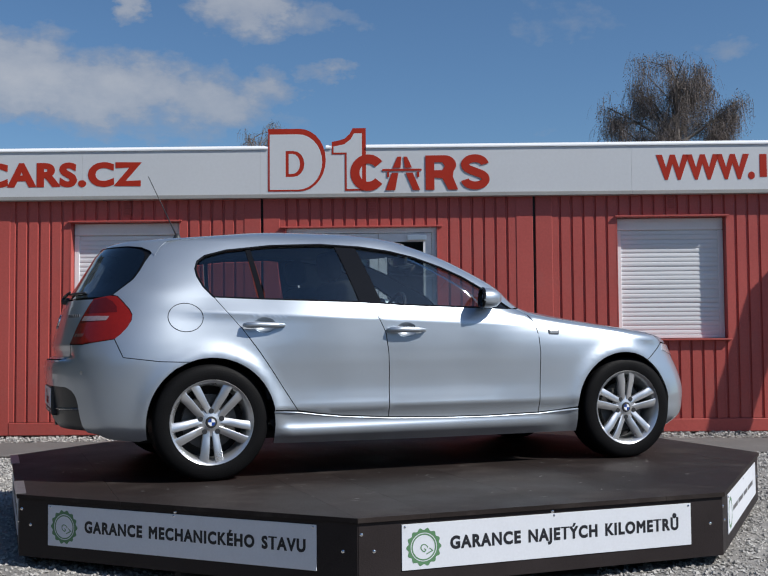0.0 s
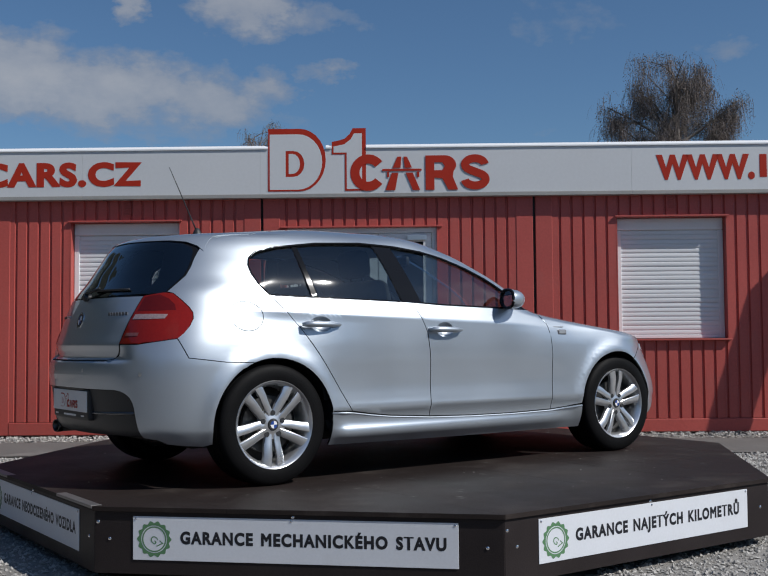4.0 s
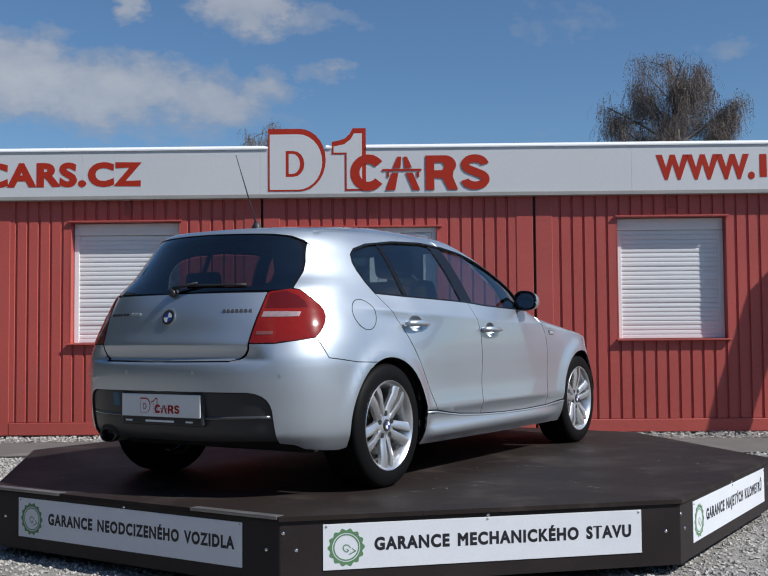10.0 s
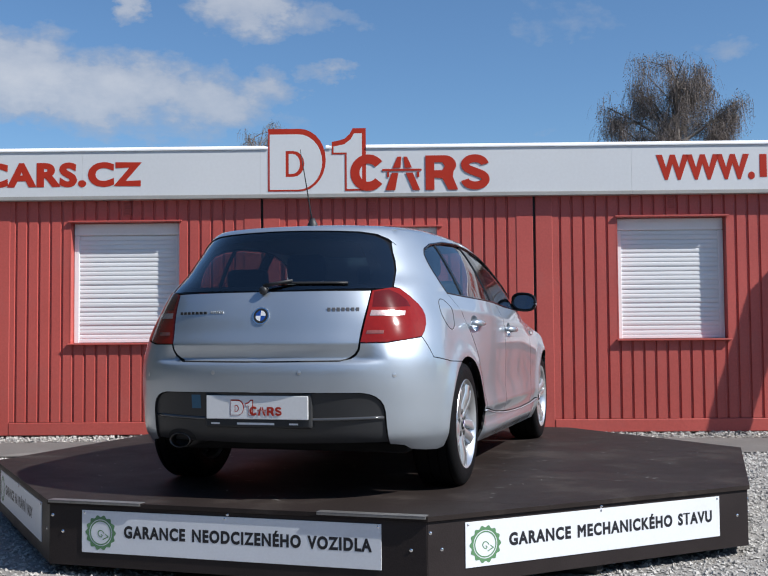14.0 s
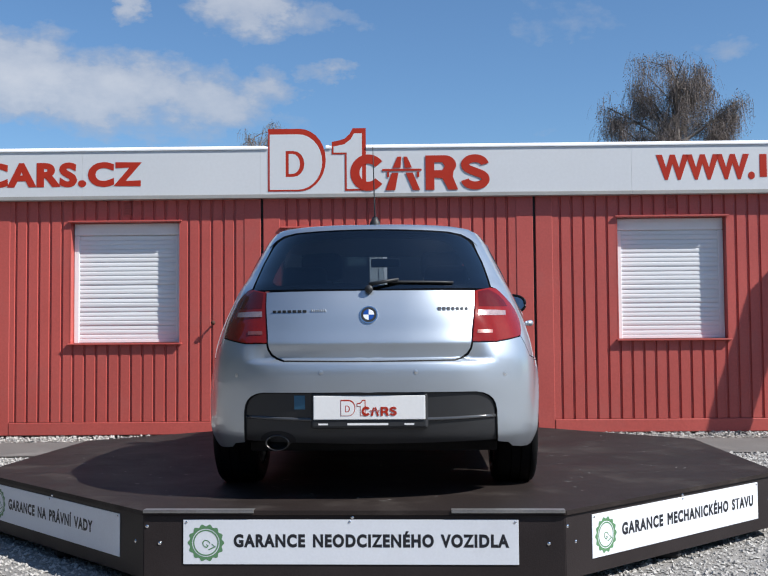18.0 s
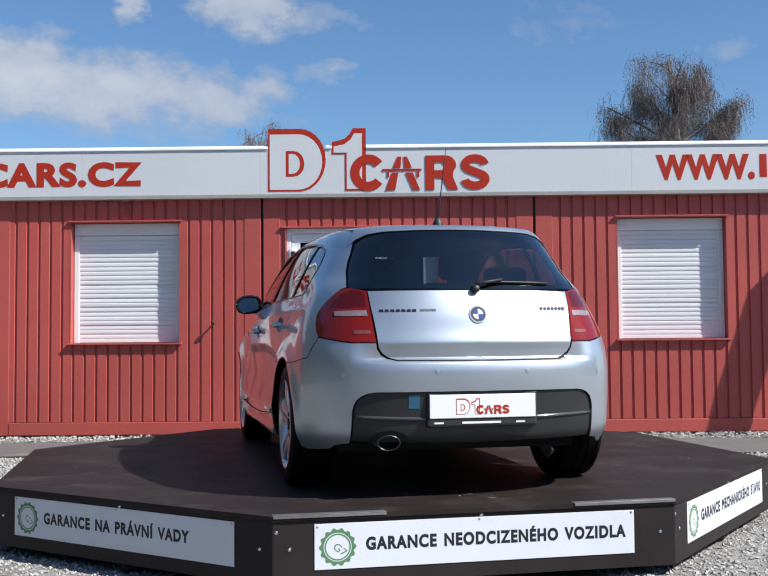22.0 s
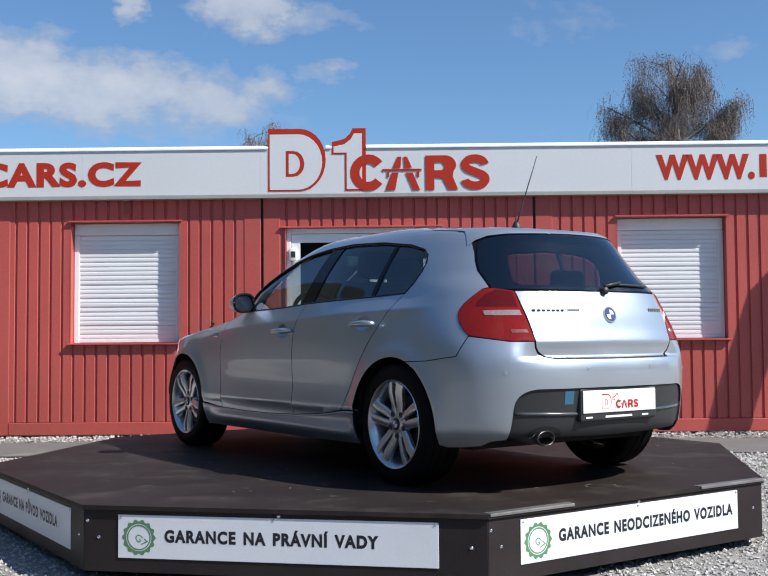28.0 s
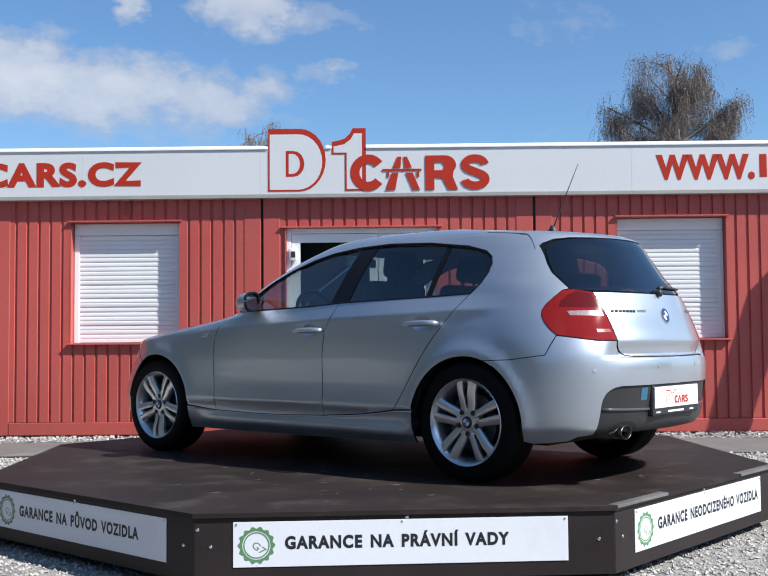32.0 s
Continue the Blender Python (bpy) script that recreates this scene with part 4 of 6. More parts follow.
def skin_n(s, z):
    e = 2e-3
    s = min(max(s, -1 + 3e-3), 2 - 3e-3)
    z = min(max(z, 0.175), ROOF - 0.003)
    du = skin(s + e, z) - skin(s - e, z)
    dz = skin(s, z + e) - skin(s, z - e)
    n = dz.cross(du)
    n.normalize()
    return n if n.length > 0 else Vector((0, 1, 0))


def chain(pts, step=0.03):
    """Points (kind, u, z): kind 'x' by length of the car, 'y' by distance from the middle at the tail; filled in between."""
    out = []
    for (k0, u0, z0), (k1, u1, z1) in zip(pts, pts[1:] + pts[:1]):
        f = lambda k, u, z: flat(s_of_x(u, z) if k == "x" else (s_of_y(u, z) if k == "y" else u))
        if k0 == k1:
            n = max(1, int(math.hypot(u1 - u0, z1 - z0) / step))
            for i in range(n):
                t = i / n
                out.append((f(k0, u0 + (u1 - u0) * t, z0 + (z1 - z0) * t), z0 + (z1 - z0) * t))
        else:
            a, b = f(k0, u0, z0), f(k1, u1, z1)
            n = max(1, int(math.hypot(b - a, z1 - z0) / step))
            for i in range(n):
                t = i / n
                out.append((a + (b - a) * t, z0 + (z1 - z0) * t))
    return out


def clean(ring, tol=1e-4):
    out = [ring[0]]
    for p in ring[1:]:
        if math.hypot(p[0] - out[-1][0], p[1] - out[-1][1]) > tol:
            out.append(p)
    return out


def inset(ring, d):
    """Ring moved inwards by d."""
    n = len(ring)
    area = sum(ring[i][0] * ring[(i + 1) % n][1] - ring[(i + 1) % n][0] * ring[i][1] for i in range(n))
    sg = 1 if area > 0 else -1
    out = []
    for i in range(n):
        (ax, ay), (bx, by), (cx, cy) = ring[i - 1], ring[i], ring[(i + 1) % n]
        e1, e2 = Vector((bx - ax, by - ay)), Vector((cx - bx, cy - by))
        if e1.length < 1e-7 or e2.length < 1e-7:
            out.append((bx, by))
            continue
        e1.normalize(), e2.normalize()
        n1, n2 = Vector((-e1.y, e1.x)) * sg, Vector((-e2.y, e2.x)) * sg
        b = n1 + n2
        if b.length < 1e-6:
            out.append((bx, by))
            continue
        b.normalize()
        k = d / max(0.5, b.dot(n1))
        out.append((bx + b.x * k, by + b.y * k))
    return out


CAR_OFF = (-1.287, -0.056, 0.0)


def panel(name, ring, material, parent, label="", gap=0.0022, depth=0.0, lip=0.014, grid=0.032, mirror=True, off=0.0, join=False, tag_two="", holes=(), dark_lip=True):
    """Skin panels cut to ring, for the right side and mirrored for the other: gap round it, sunk by depth, with a turned-in lip."""
    ring = clean(ring)
    if join:
        ring = [(-0.9 if q < -0.889 else q, z) for q, z in ring]
    if gap:
        small = []
        for p, r in zip(ring, inset(ring, gap)):
            d3 = (skin(unflat(min(max(r[0], -0.9), 3.5)), r[1]) - skin(unflat(min(max(p[0], -0.9), 3.5)), p[1])).length
            k = min(1.0, 1.25 * gap / max(d3, 1e-6))
            small.append((-0.9 if join and p[0] < -0.8999 else p[0] + (r[0] - p[0]) * k, p[1] + (r[1] - p[1]) * k))
        ring = small
    pts = [Vector(p) for p in ring]
    n = len(pts)
    edges = [(i, (i + 1) % n) for i in range(n)]
    xs, zs = [p[0] for p in ring], [p[1] for p in ring]
    gx = np.arange(min(xs) + grid / 2, max(xs), grid)
    gz = np.arange(min(zs) + grid / 2, max(zs), grid * 0.8)
    for h in holes:
        o = len(pts)
        pts += [Vector(p) for p in h]
        edges += [(o + i, o + (i + 1) % len(h)) for i in range(len(h))]
    arr = np.array(list(ring) + [p for h in holes for p in h])
    if max(xs) > 0.0 and min(xs) < 2.5:
        for x in np.arange(-0.22, 2.40, 0.028):
            for dz in (-0.011, 0.0, 0.011):
                z = 0.915 - 0.040 * x + dz
                q = flat(s_of_x(x, z))
                if inside((q, z), ring) and not any(inside((q, z), h) for h in holes) and np.min(np.hypot(arr[:, 0] - q, arr[:, 1] - z)) > 0.010:
                    pts.append(Vector((q, z)))
    for q in gx:
        for z in gz:
            if -0.1 < q < 2.7 and abs(z - 0.915 + 0.040 * skin(unflat(q), z).x) < 0.022:
                continue
            if inside((q, z), ring) and not any(inside((q, z), h) for h in holes) and np.min(np.hypot(arr[:, 0] - q, arr[:, 1] - z)) > grid * 0.45:
                pts.append(Vector((q, z)))
    v2, _, faces, *_ = cdt(pts, edges, [], 0, 1e-7)
    tris = []
    for f in faces:
        c = sum((v2[i] for i in f), Vector((0, 0))) / len(f)
        if inside(c, ring) and not any(inside(c, h) for h in holes):
            tris.append(tuple(f))
    vs, ns = [], []
    for v in v2:
        s, z = unflat(v.x), v.y
        nn = skin_n(s, z)
        vs.append(skin(s, z) + nn * (off - depth))
        ns.append(nn)
    m = len(vs)
    ringp = []
    for q, z in ring:
        s = unflat(q)
        nn = skin_n(s, z)
        ringp.append((skin(s, z) + nn * (off - depth), nn))
    k = len(ringp)
    for p, nn in ringp:
        vs.append(p)
        ns.append(nn)
    for p, nn in ringp:
        vs.append(p - nn * lip)
        ns.append(nn)
    fs = list(tris) + [(m + i, m + (i + 1) % k, m + k + (i + 1) % k, m + k + i) for i in range(k)]
    if join:
        # right half and its mirror image in one mesh, welded along the middle
        mid = [abs(p.y) < 2e-4 for p in vs]
        vv, nv, ff, back, kinds = [], [], [], {}, []
        for sign in (-1, 1):
            mp = []
            for i, (p, q) in enumerate(zip(vs, ns)):
                if mid[i] and sign > 0:
                    mp.append(back[i])
                    continue
                back[i] = len(vv)
                mp.append(len(vv))
                vv.append((p.x, p.y * sign if not mid[i] else 0.0, p.z))
                nv.append((q.x, q.y * sign if not mid[i] else 0.0, q.z))
            for t, f in enumerate(fs):
                if t >= len(tris) and all(mid[i] for i in f):
                    continue
                g = [mp[i] for i in f]
                if t < len(tris):
                    a, b2, c2 = (Vector(vv[i]) for i in g[:3])
                    if (b2 - a).cross(c2 - a).dot(Vector(nv[g[0]])) < 0:
                        g.reverse()
                elif sign > 0:
                    g.reverse()
                ff.append(tuple(g))
                kinds.append(t - len(tris))
        return mesh_ob(name, vv, ff, material, parent, label, True, nv, CAR_OFF if parent is car else None, [int(k >= 0) for k in kinds] if material is M["paint"] and dark_lip else None)
    made = []
    for sign, lab in ((-1, label), (1, tag_two or label)):
        vv = [(p.x, p.y * sign, p.z) for p in vs]
        nv = [(p.x, p.y * sign, p.z) for p in ns]
        ff = []
        for f in fs[:len(tris)]:
            a, b, c = (Vector(vv[i]) for i in f[:3])
            ok = (b - a).cross(c - a).dot(Vector(nv[f[0]])) > 0
            ff.append(f if ok else tuple(reversed(f)))
        ff += fs[len(tris):] if sign < 0 else [tuple(reversed(f)) for f in fs[len(tris):]]
        at = CAR_OFF if parent is car else None
        made.append(mesh_ob(name, vv, ff, material, parent, lab, True, nv, at, [int(k >= len(tris)) for k in range(len(ff))] if material is M["paint"] else None))
        if not mirror:
            break
    return made


def mid_panel(name, half, material, parent, label="", **kw):
    """A panel across the middle of the tail: half is its right half from the middle out; joined with its mirror image."""
    return panel(name, half, material, parent, label, join=True, **kw)


car = tagged(new("car"), "silver five-door hatchback with alloy wheels on the turntable", "car")


def X(*p):
    return [("x", a, b) for a, b in p]


def Y(*p):
    return [("y", a, b) for a, b in p]


def arch_pts(ax, a0, a1, n=18, r=ARCH):
    return [("x", ax + r * math.cos(radians(a0 + (a1 - a0) * k / n)), HUB_Z + r * math.sin(radians(a0 + (a1 - a0) * k / n))) for k in range(n + 1)]


# lines shared by neighbouring panels
BELT = [(0.030, 1.0), (0.27, 0.990), (0.61, 0.980), (0.90, 0.972), (1.15, 0.957), (1.69, 0.941), (1.86, 0.936)]
DLO = [(0.030, 1.0), (-0.018, 1.058), (-0.047, 1.115), (-0.055, 1.160), (-0.040, 1.202), (0.005, 1.236), (0.129, 1.270), (0.382, 1.302), (0.674, 1.315), (0.914, 1.305),
       (1.10, 1.281), (1.25, 1.246), (1.415, 1.190), (1.55, 1.129), (1.68, 1.052), (1.80, 0.975), (1.86, 0.936)]
REAR_DOOR = [(0.030, 1.0), (0.085, 0.925), (0.173, 0.821), (0.26, 0.70), (0.337, 0.584), (0.41, 0.47), (0.476, 0.367)]
MID_DOOR = [(0.915, 0.972), (0.965, 0.87), (1.0, 0.795), (1.016, 0.68), (1.02, 0.571), (1.018, 0.45), (1.017, 0.3146)]
FRONT_DOOR = [(1.90, 0.936), (1.955, 0.90), (1.985, 0.849), (2.003, 0.76), (2.009, 0.67), (2.003, 0.5), (1.993, 0.3095)]
SILL = [(0.337, 0.372), (0.476, 0.366), (0.60, 0.348), (0.732, 0.333), (1.017, 0.314), (1.333, 0.304), (1.65, 0.302), (1.993, 0.309), (2.258, 0.330)]
HOOD = [(1.96, 0.945), (2.14, 0.915), (2.33, 0.882), (2.55, 0.845), (2.78, 0.803), (2.90, 0.770), (2.97, 0.724)]


LAMP = [(-0.475, 1.004), (-0.447, 0.968), (-0.420, 0.930), (-0.409, 0.902), (-0.414, 0.872), (-0.438, 0.834), (-0.472, 0.798), (-0.504, 0.772)]


def seg(line, a, b):
    out = [p for p in line if a - 1e-6 <= p[0] <= b + 1e-6]
    return out


def cup_ring(cx, cz, f=1.0, n=28):
    """Outline of the hollow behind a door handle."""
    out = []
    for k in range(n):
        a = 2 * math.pi * k / n
        x, z = cx + f * 0.064 * math.cos(a), cz + f * 0.043 * math.sin(a)
        out.append((flat(s_of_x(x, z)), z))
    return out


def build_body():
    paint = M["paint"]
    # rear quarter with roof rail and windscreen pillar, one frame
    ring = (arch_pts(0, 110, 0)[:-1] + X((0.348, 0.373), (0.476, 0.367)) + X(*REAR_DOOR[::-1][1:]) + X(*DLO[1:])
            + X((1.93, 0.945), (2.0, 0.952)) + [("s", 1.55, 0.968), ("s", 1.52, 1.10), ("s", 1.47, 1.22), ("s", 1.40, 1.30), ("s", 1.28, 1.3468)]
            + [("s", 0.5, 1.3468), ("s", -0.2, 1.3468), ("s", -0.34, 1.328)] + Y((0.522, 1.235), (0.536, 1.195), (0.556, 1.15), (0.572, 1.10), (0.583, 1.05), (0.591, 1.012))
            + X(*LAMP, (-0.463, 0.672), (-0.273, 0.648)))
    panel("rear_quarter", chain(ring), paint, car)
    # doors
    ring = X(*REAR_DOOR) + X(*[p for p in SILL if 0.48 < p[0] < 1.0]) + X(*MID_DOOR[::-1]) + X(*[p for p in BELT[::-1] if 0.04 < p[0] < 0.91])
    rear_doors = panel("rear_door", chain(ring), paint, car, holes=[cup_ring(0.295, 0.842)])
    ring = X(*MID_DOOR) + X(*[p for p in SILL if 1.02 < p[0] < 1.98]) + X(*FRONT_DOOR[::-1]) + X(*[p for p in BELT[::-1] if 0.92 < p[0] < 1.87])
    front_doors = panel("front_door", chain(ring), paint, car, holes=[cup_ring(1.128, 0.812)])
    # front wing
    ring = (X(*FRONT_DOOR[::-1]) + X(*HOOD[:]) + arch_pts(FA, 59, 177)
            + X((2.13, 0.3195)))
    panel("front_wing", chain(ring[::-1]), paint, car)
    # sill skirt
    ring = X(*SILL) + X((2.262, 0.30), (2.275, 0.185), (1.3, 0.182), (0.345, 0.19), (0.345, 0.30))
    panel("sill_skirt", chain(ring), paint, car, off=0.006)
    for sg in (-1, 1):
        pts = []
        for q, z in clean([(flat(s_of_x(x, z)), z) for x, z in SILL]):
            p = skin(unflat(q), z - 0.009) + skin_n(unflat(q), z - 0.009) * 0.004
            pts.append((p.x, p.y * sg, p.z))
        mesh_ob("sill_ledge", *tube(pts, 0.005, 8), paint, car, smooth=True, at=CAR_OFF)
    # bonnet
    ring = X(*HOOD) + [("s", 1.5, 0.712), ("s", 1.995, 0.705), ("s", 1.995, 0.80), ("s", 1.995, 0.90), ("s", 1.995, 0.955), ("s", 1.62, 0.955), ("s", 1.5, 0.952)]
    panel("bonnet", chain(ring, 0.02), paint, car, grid=0.022)
    # front bumper
    ring = (arch_pts(FA, -14, 59) + X((2.97, 0.720)) + [("s", 1.50, 0.708), ("s", 1.995, 0.700), ("s", 1.995, 0.18), ("s", 1.3, 0.18)] + X((3.0, 0.19)))
    panel("front_bumper", chain(ring), paint, car, dark_lip=False)
    # rear bumper, with the cut-out for the grey insert
    ring = (arch_pts(0, 110, 194) + X((-0.375, 0.222), (-0.45, 0.226), (-0.53, 0.236)) + Y((0.66, 0.258), (0.605, 0.268), (0.600, 0.42), (0.594, 0.450), (0.582, 0.474), (0.562, 0.492), (0.535, 0.504), (0.50, 0.51), (0.0, 0.512), (0.0, 0.654),
            (0.402, 0.657), (0.440, 0.667), (0.467, 0.686), (0.483, 0.712), (0.489, 0.742), (0.60, 0.742)) + X((-0.504, 0.770), (-0.463, 0.672), (-0.273, 0.648)))
    mid_panel("rear_bumper", chain(ring, 0.012), paint, car, grid=0.022)
    ring = Y((0.0, 0.510), (0.50, 0.508), (0.534, 0.502), (0.560, 0.490), (0.580, 0.472), (0.592, 0.449), (0.598, 0.42), (0.603, 0.272), (0.0, 0.262))
    ins = mid_panel("bumper_insert", chain(ring), M["insert"], car, "dark grey lower bumper insert", depth=0.010, lip=0.012, gap=0.001)
    # tailgate
    ring = Y((0.0, 0.992), (0.507, 0.992), (0.503, 0.92), (0.487, 0.79), (0.484, 0.742), (0.478, 0.714), (0.462, 0.690), (0.436, 0.672), (0.400, 0.662), (0.0, 0.6585))
    gate = mid_panel("tailgate", chain(ring, 0.015), paint, car, grid=0.014)
    # rear window
    ring = Y((0.0, 0.996), (0.585, 1.004), (0.577, 1.05), (0.566, 1.10), (0.550, 1.15), (0.530, 1.195), (0.509, 1.237), (0.488, 1.261), (0.45, 1.281), (0.38, 1.293), (0.0, 1.300))
    back = mid_panel("rear_window", chain(ring), M["rear_tint"], car, "dark tinted rear window", depth=0.002, lip=0.003, gap=0.0012)
    ring = Y((0.0, 0.985), (0.604, 1.003), (0.597, 1.05), (0.586, 1.10), (0.570, 1.15), (0.551, 1.195), (0.529, 1.237), (0.508, 1.264), (0.460, 1.290), (0.39, 1.302), (0.0, 1.310), (0.0, 1.262),
             (0.33, 1.255), (0.40, 1.235), (0.435, 1.18), (0.475, 1.10), (0.488, 1.05), (0.46, 1.028), (0.0, 1.022))
    mid_panel("glass_border", chain(ring), M["trim"], back, "black printed border of the glass", depth=0.007, lip=0.001, gap=0.0, grid=0.04)
    # tail lamps
    ring = Y((0.510, 0.992), (0.583, 1.008)) + X(*LAMP) + Y((0.60, 0.745), (0.488, 0.745), (0.505, 0.90))
    lamps = panel("tail_lamp", chain(ring, 0.02), M["red"], car, "red tail lamp with a pale reflector band", gap=0.0016, off=0.003, grid=0.02)
    for l, sgn in zip(lamps, (-1, 1)):
        ring = Y((0.520, 0.895), (0.60, 0.895), (0.655, 0.893), (0.655, 0.871), (0.60, 0.869), (0.517, 0.869))
        a = panel("reflector_band", chain(ring, 0.02), M["amber"], l, "pale clear reflector band", gap=0.0, off=0.0052, lip=0.002, grid=0.015)
        bpy.data.objects.remove(a[1] if sgn < 0 else a[0])
        ring = Y((0.520, 0.985), (0.575, 0.997), (0.618, 0.975), (0.650, 0.945), (0.668, 0.915), (0.60, 0.912), (0.522, 0.912))
        a = panel("upper_lens", chain(ring, 0.02), M["deep_red"], l, "deep red upper lens", gap=0.0, off=0.0040, lip=0.002, grid=0.02)
        bpy.data.objects.remove(a[1] if sgn < 0 else a[0])
        ring = Y((0.513, 0.80), (0.585, 0.80), (0.585, 0.784), (0.510, 0.784))
        a = panel("fog_lens", chain(ring, 0.02), M["fog"], l, "rosy lower lens", gap=0.0, off=0.0052, lip=0.002, grid=0.015)
        bpy.data.objects.remove(a[1] if sgn < 0 else a[0])
    # headlamps
    ring = X((2.985, 0.712)) + [("s", 1.42, 0.711), ("s", 1.5, 0.704), ("s", 1.65, 0.698), ("s", 1.62, 0.62), ("s", 1.45, 0.645)] + X((2.965, 0.672))
    panel("headlamp", chain(ring, 0.02), M["lamp"], car, "pale clear headlamp lens", gap=0.0, off=0.004, grid=0.02)
    # roof
    vs, fs, ns = [], [], []
    zs = [1.345 + (ROOF - 0.0012 - 1.345) * math.sin(math.pi / 2 * k / 16) for k in range(17)]
    S = [-1 + 3 * k / 90 for k in range(91)]
    loop = [(s, -1) for s in S] + [(s, 1) for s in S[::-1][1:-1]]
    for z in zs:
        for s, sg in loop:
            p = skin(s, z)
            vs.append((p.x, p.y * sg, p.z))
    n = len(loop)
    for j in range(16):
        for i in range(n):
            fs.append((j * n + i, j * n + (i + 1) % n, (j + 1) * n + (i + 1) % n, (j + 1) * n + i))
    fs.append(tuple(16 * n + i for i in range(n)))
    mesh_ob("roof", vs, fs, paint, car, smooth=True, at=CAR_OFF)
    # roof spoiler lip over the rear window
    ring = Y((0.0, 1.302), (0.385, 1.297), (0.455, 1.288), (0.502, 1.266), (0.537, 1.235)) + [("s", -0.33, 1.322), ("s", -0.2, 1.3475), ("s", -0.6, 1.3475), ("s", -0.9, 1.3475), ("y", 0.0, 1.3475)]
    mid_panel("roof_spoiler", chain(ring, 0.02), paint, car, "silver roof spoiler above the rear window", off=0.0025, lip=0.016, grid=0.02, gap=0.0008, dark_lip=False)
    # windscreen
    ring = [("s", 1.995, 0.962), ("s", 1.56, 0.972), ("s", 1.53, 1.10), ("s", 1.48, 1.22), ("s", 1.41, 1.30), ("s", 1.42, 1.335), ("s", 1.995, 1.335)]
    panel("windscreen", chain(ring), M["tint"], car, "windscreen", depth=0.004)
    # side glass
    D1, D2, B1, B2 = [(0.235, 1.285), (0.283, 0.99)], [(0.262, 1.288), (0.312, 0.989)], [(0.764, 1.313), (0.861, 0.974)], [(0.886, 1.307), (0.995, 0.967)]
    up = lambda a, b: [p for p in DLO[1:-1] if a < p[0] < b]
    ring = X(DLO[0], *DLO[1:5], *up(0.0, 0.23), D1[0], D1[1], (0.15, 0.994))
    panel("quarter_glass", chain(ring), M["dark_tint"], car, "small tinted quarter window", depth=0.012, gap=0.010, lip=0.004)
    ring = X(D2[0], *up(0.27, 0.76), B1[0], B1[1], (0.61, 0.98), D2[1])
    panel("rear_door_glass", chain(ring), M["dark_tint"], car, "tinted rear door window", depth=0.012, gap=0.009, lip=0.004)
    ring = X(B2[0], *up(0.89, 1.75), (1.735, 1.015), (1.70, 0.942), (1.15, 0.957), B2[1])
    panel("front_door_glass", chain(ring), M["tint"], car, "front door window", depth=0.012, gap=0.009, lip=0.004)
    panel("mirror_base", chain(X((1.735, 1.017), *[p for p in DLO if p[0] > 1.75], (1.70, 0.940))), M["trim"], car, "black mirror triangle", depth=0.004)
    panel("centre_pillar", chain(X(B1[0], B2[0], B2[1], B1[1])), M["trim"], car, "black door pillar", depth=0.006, gap=0.0, grid=0.05)
    panel("divider_bar", chain(X(D1[0], D2[0], D2[1], D1[1])), M["trim"], car, "black window divider", depth=0.007, gap=0.0)
    # rubber seals round the side glass
    for sg in (-1, 1):
        pts = []
        for q, z in clean(chain(X(*DLO, *BELT[::-1][1:-1]), 0.04)):
            s = unflat(q)
            p = skin(s, z) - skin_n(s, z) * 0.004
            pts.append((p.x, p.y * sg, p.z))
        mesh_ob("window_seal", *tube(pts, 0.0075, 6, True), M["trim"], car, smooth=True, at=CAR_OFF)
    return rear_doors, front_doors, gate, ins, back


rear_doors, front_doors, tailgate, insert, back_glass = build_body()


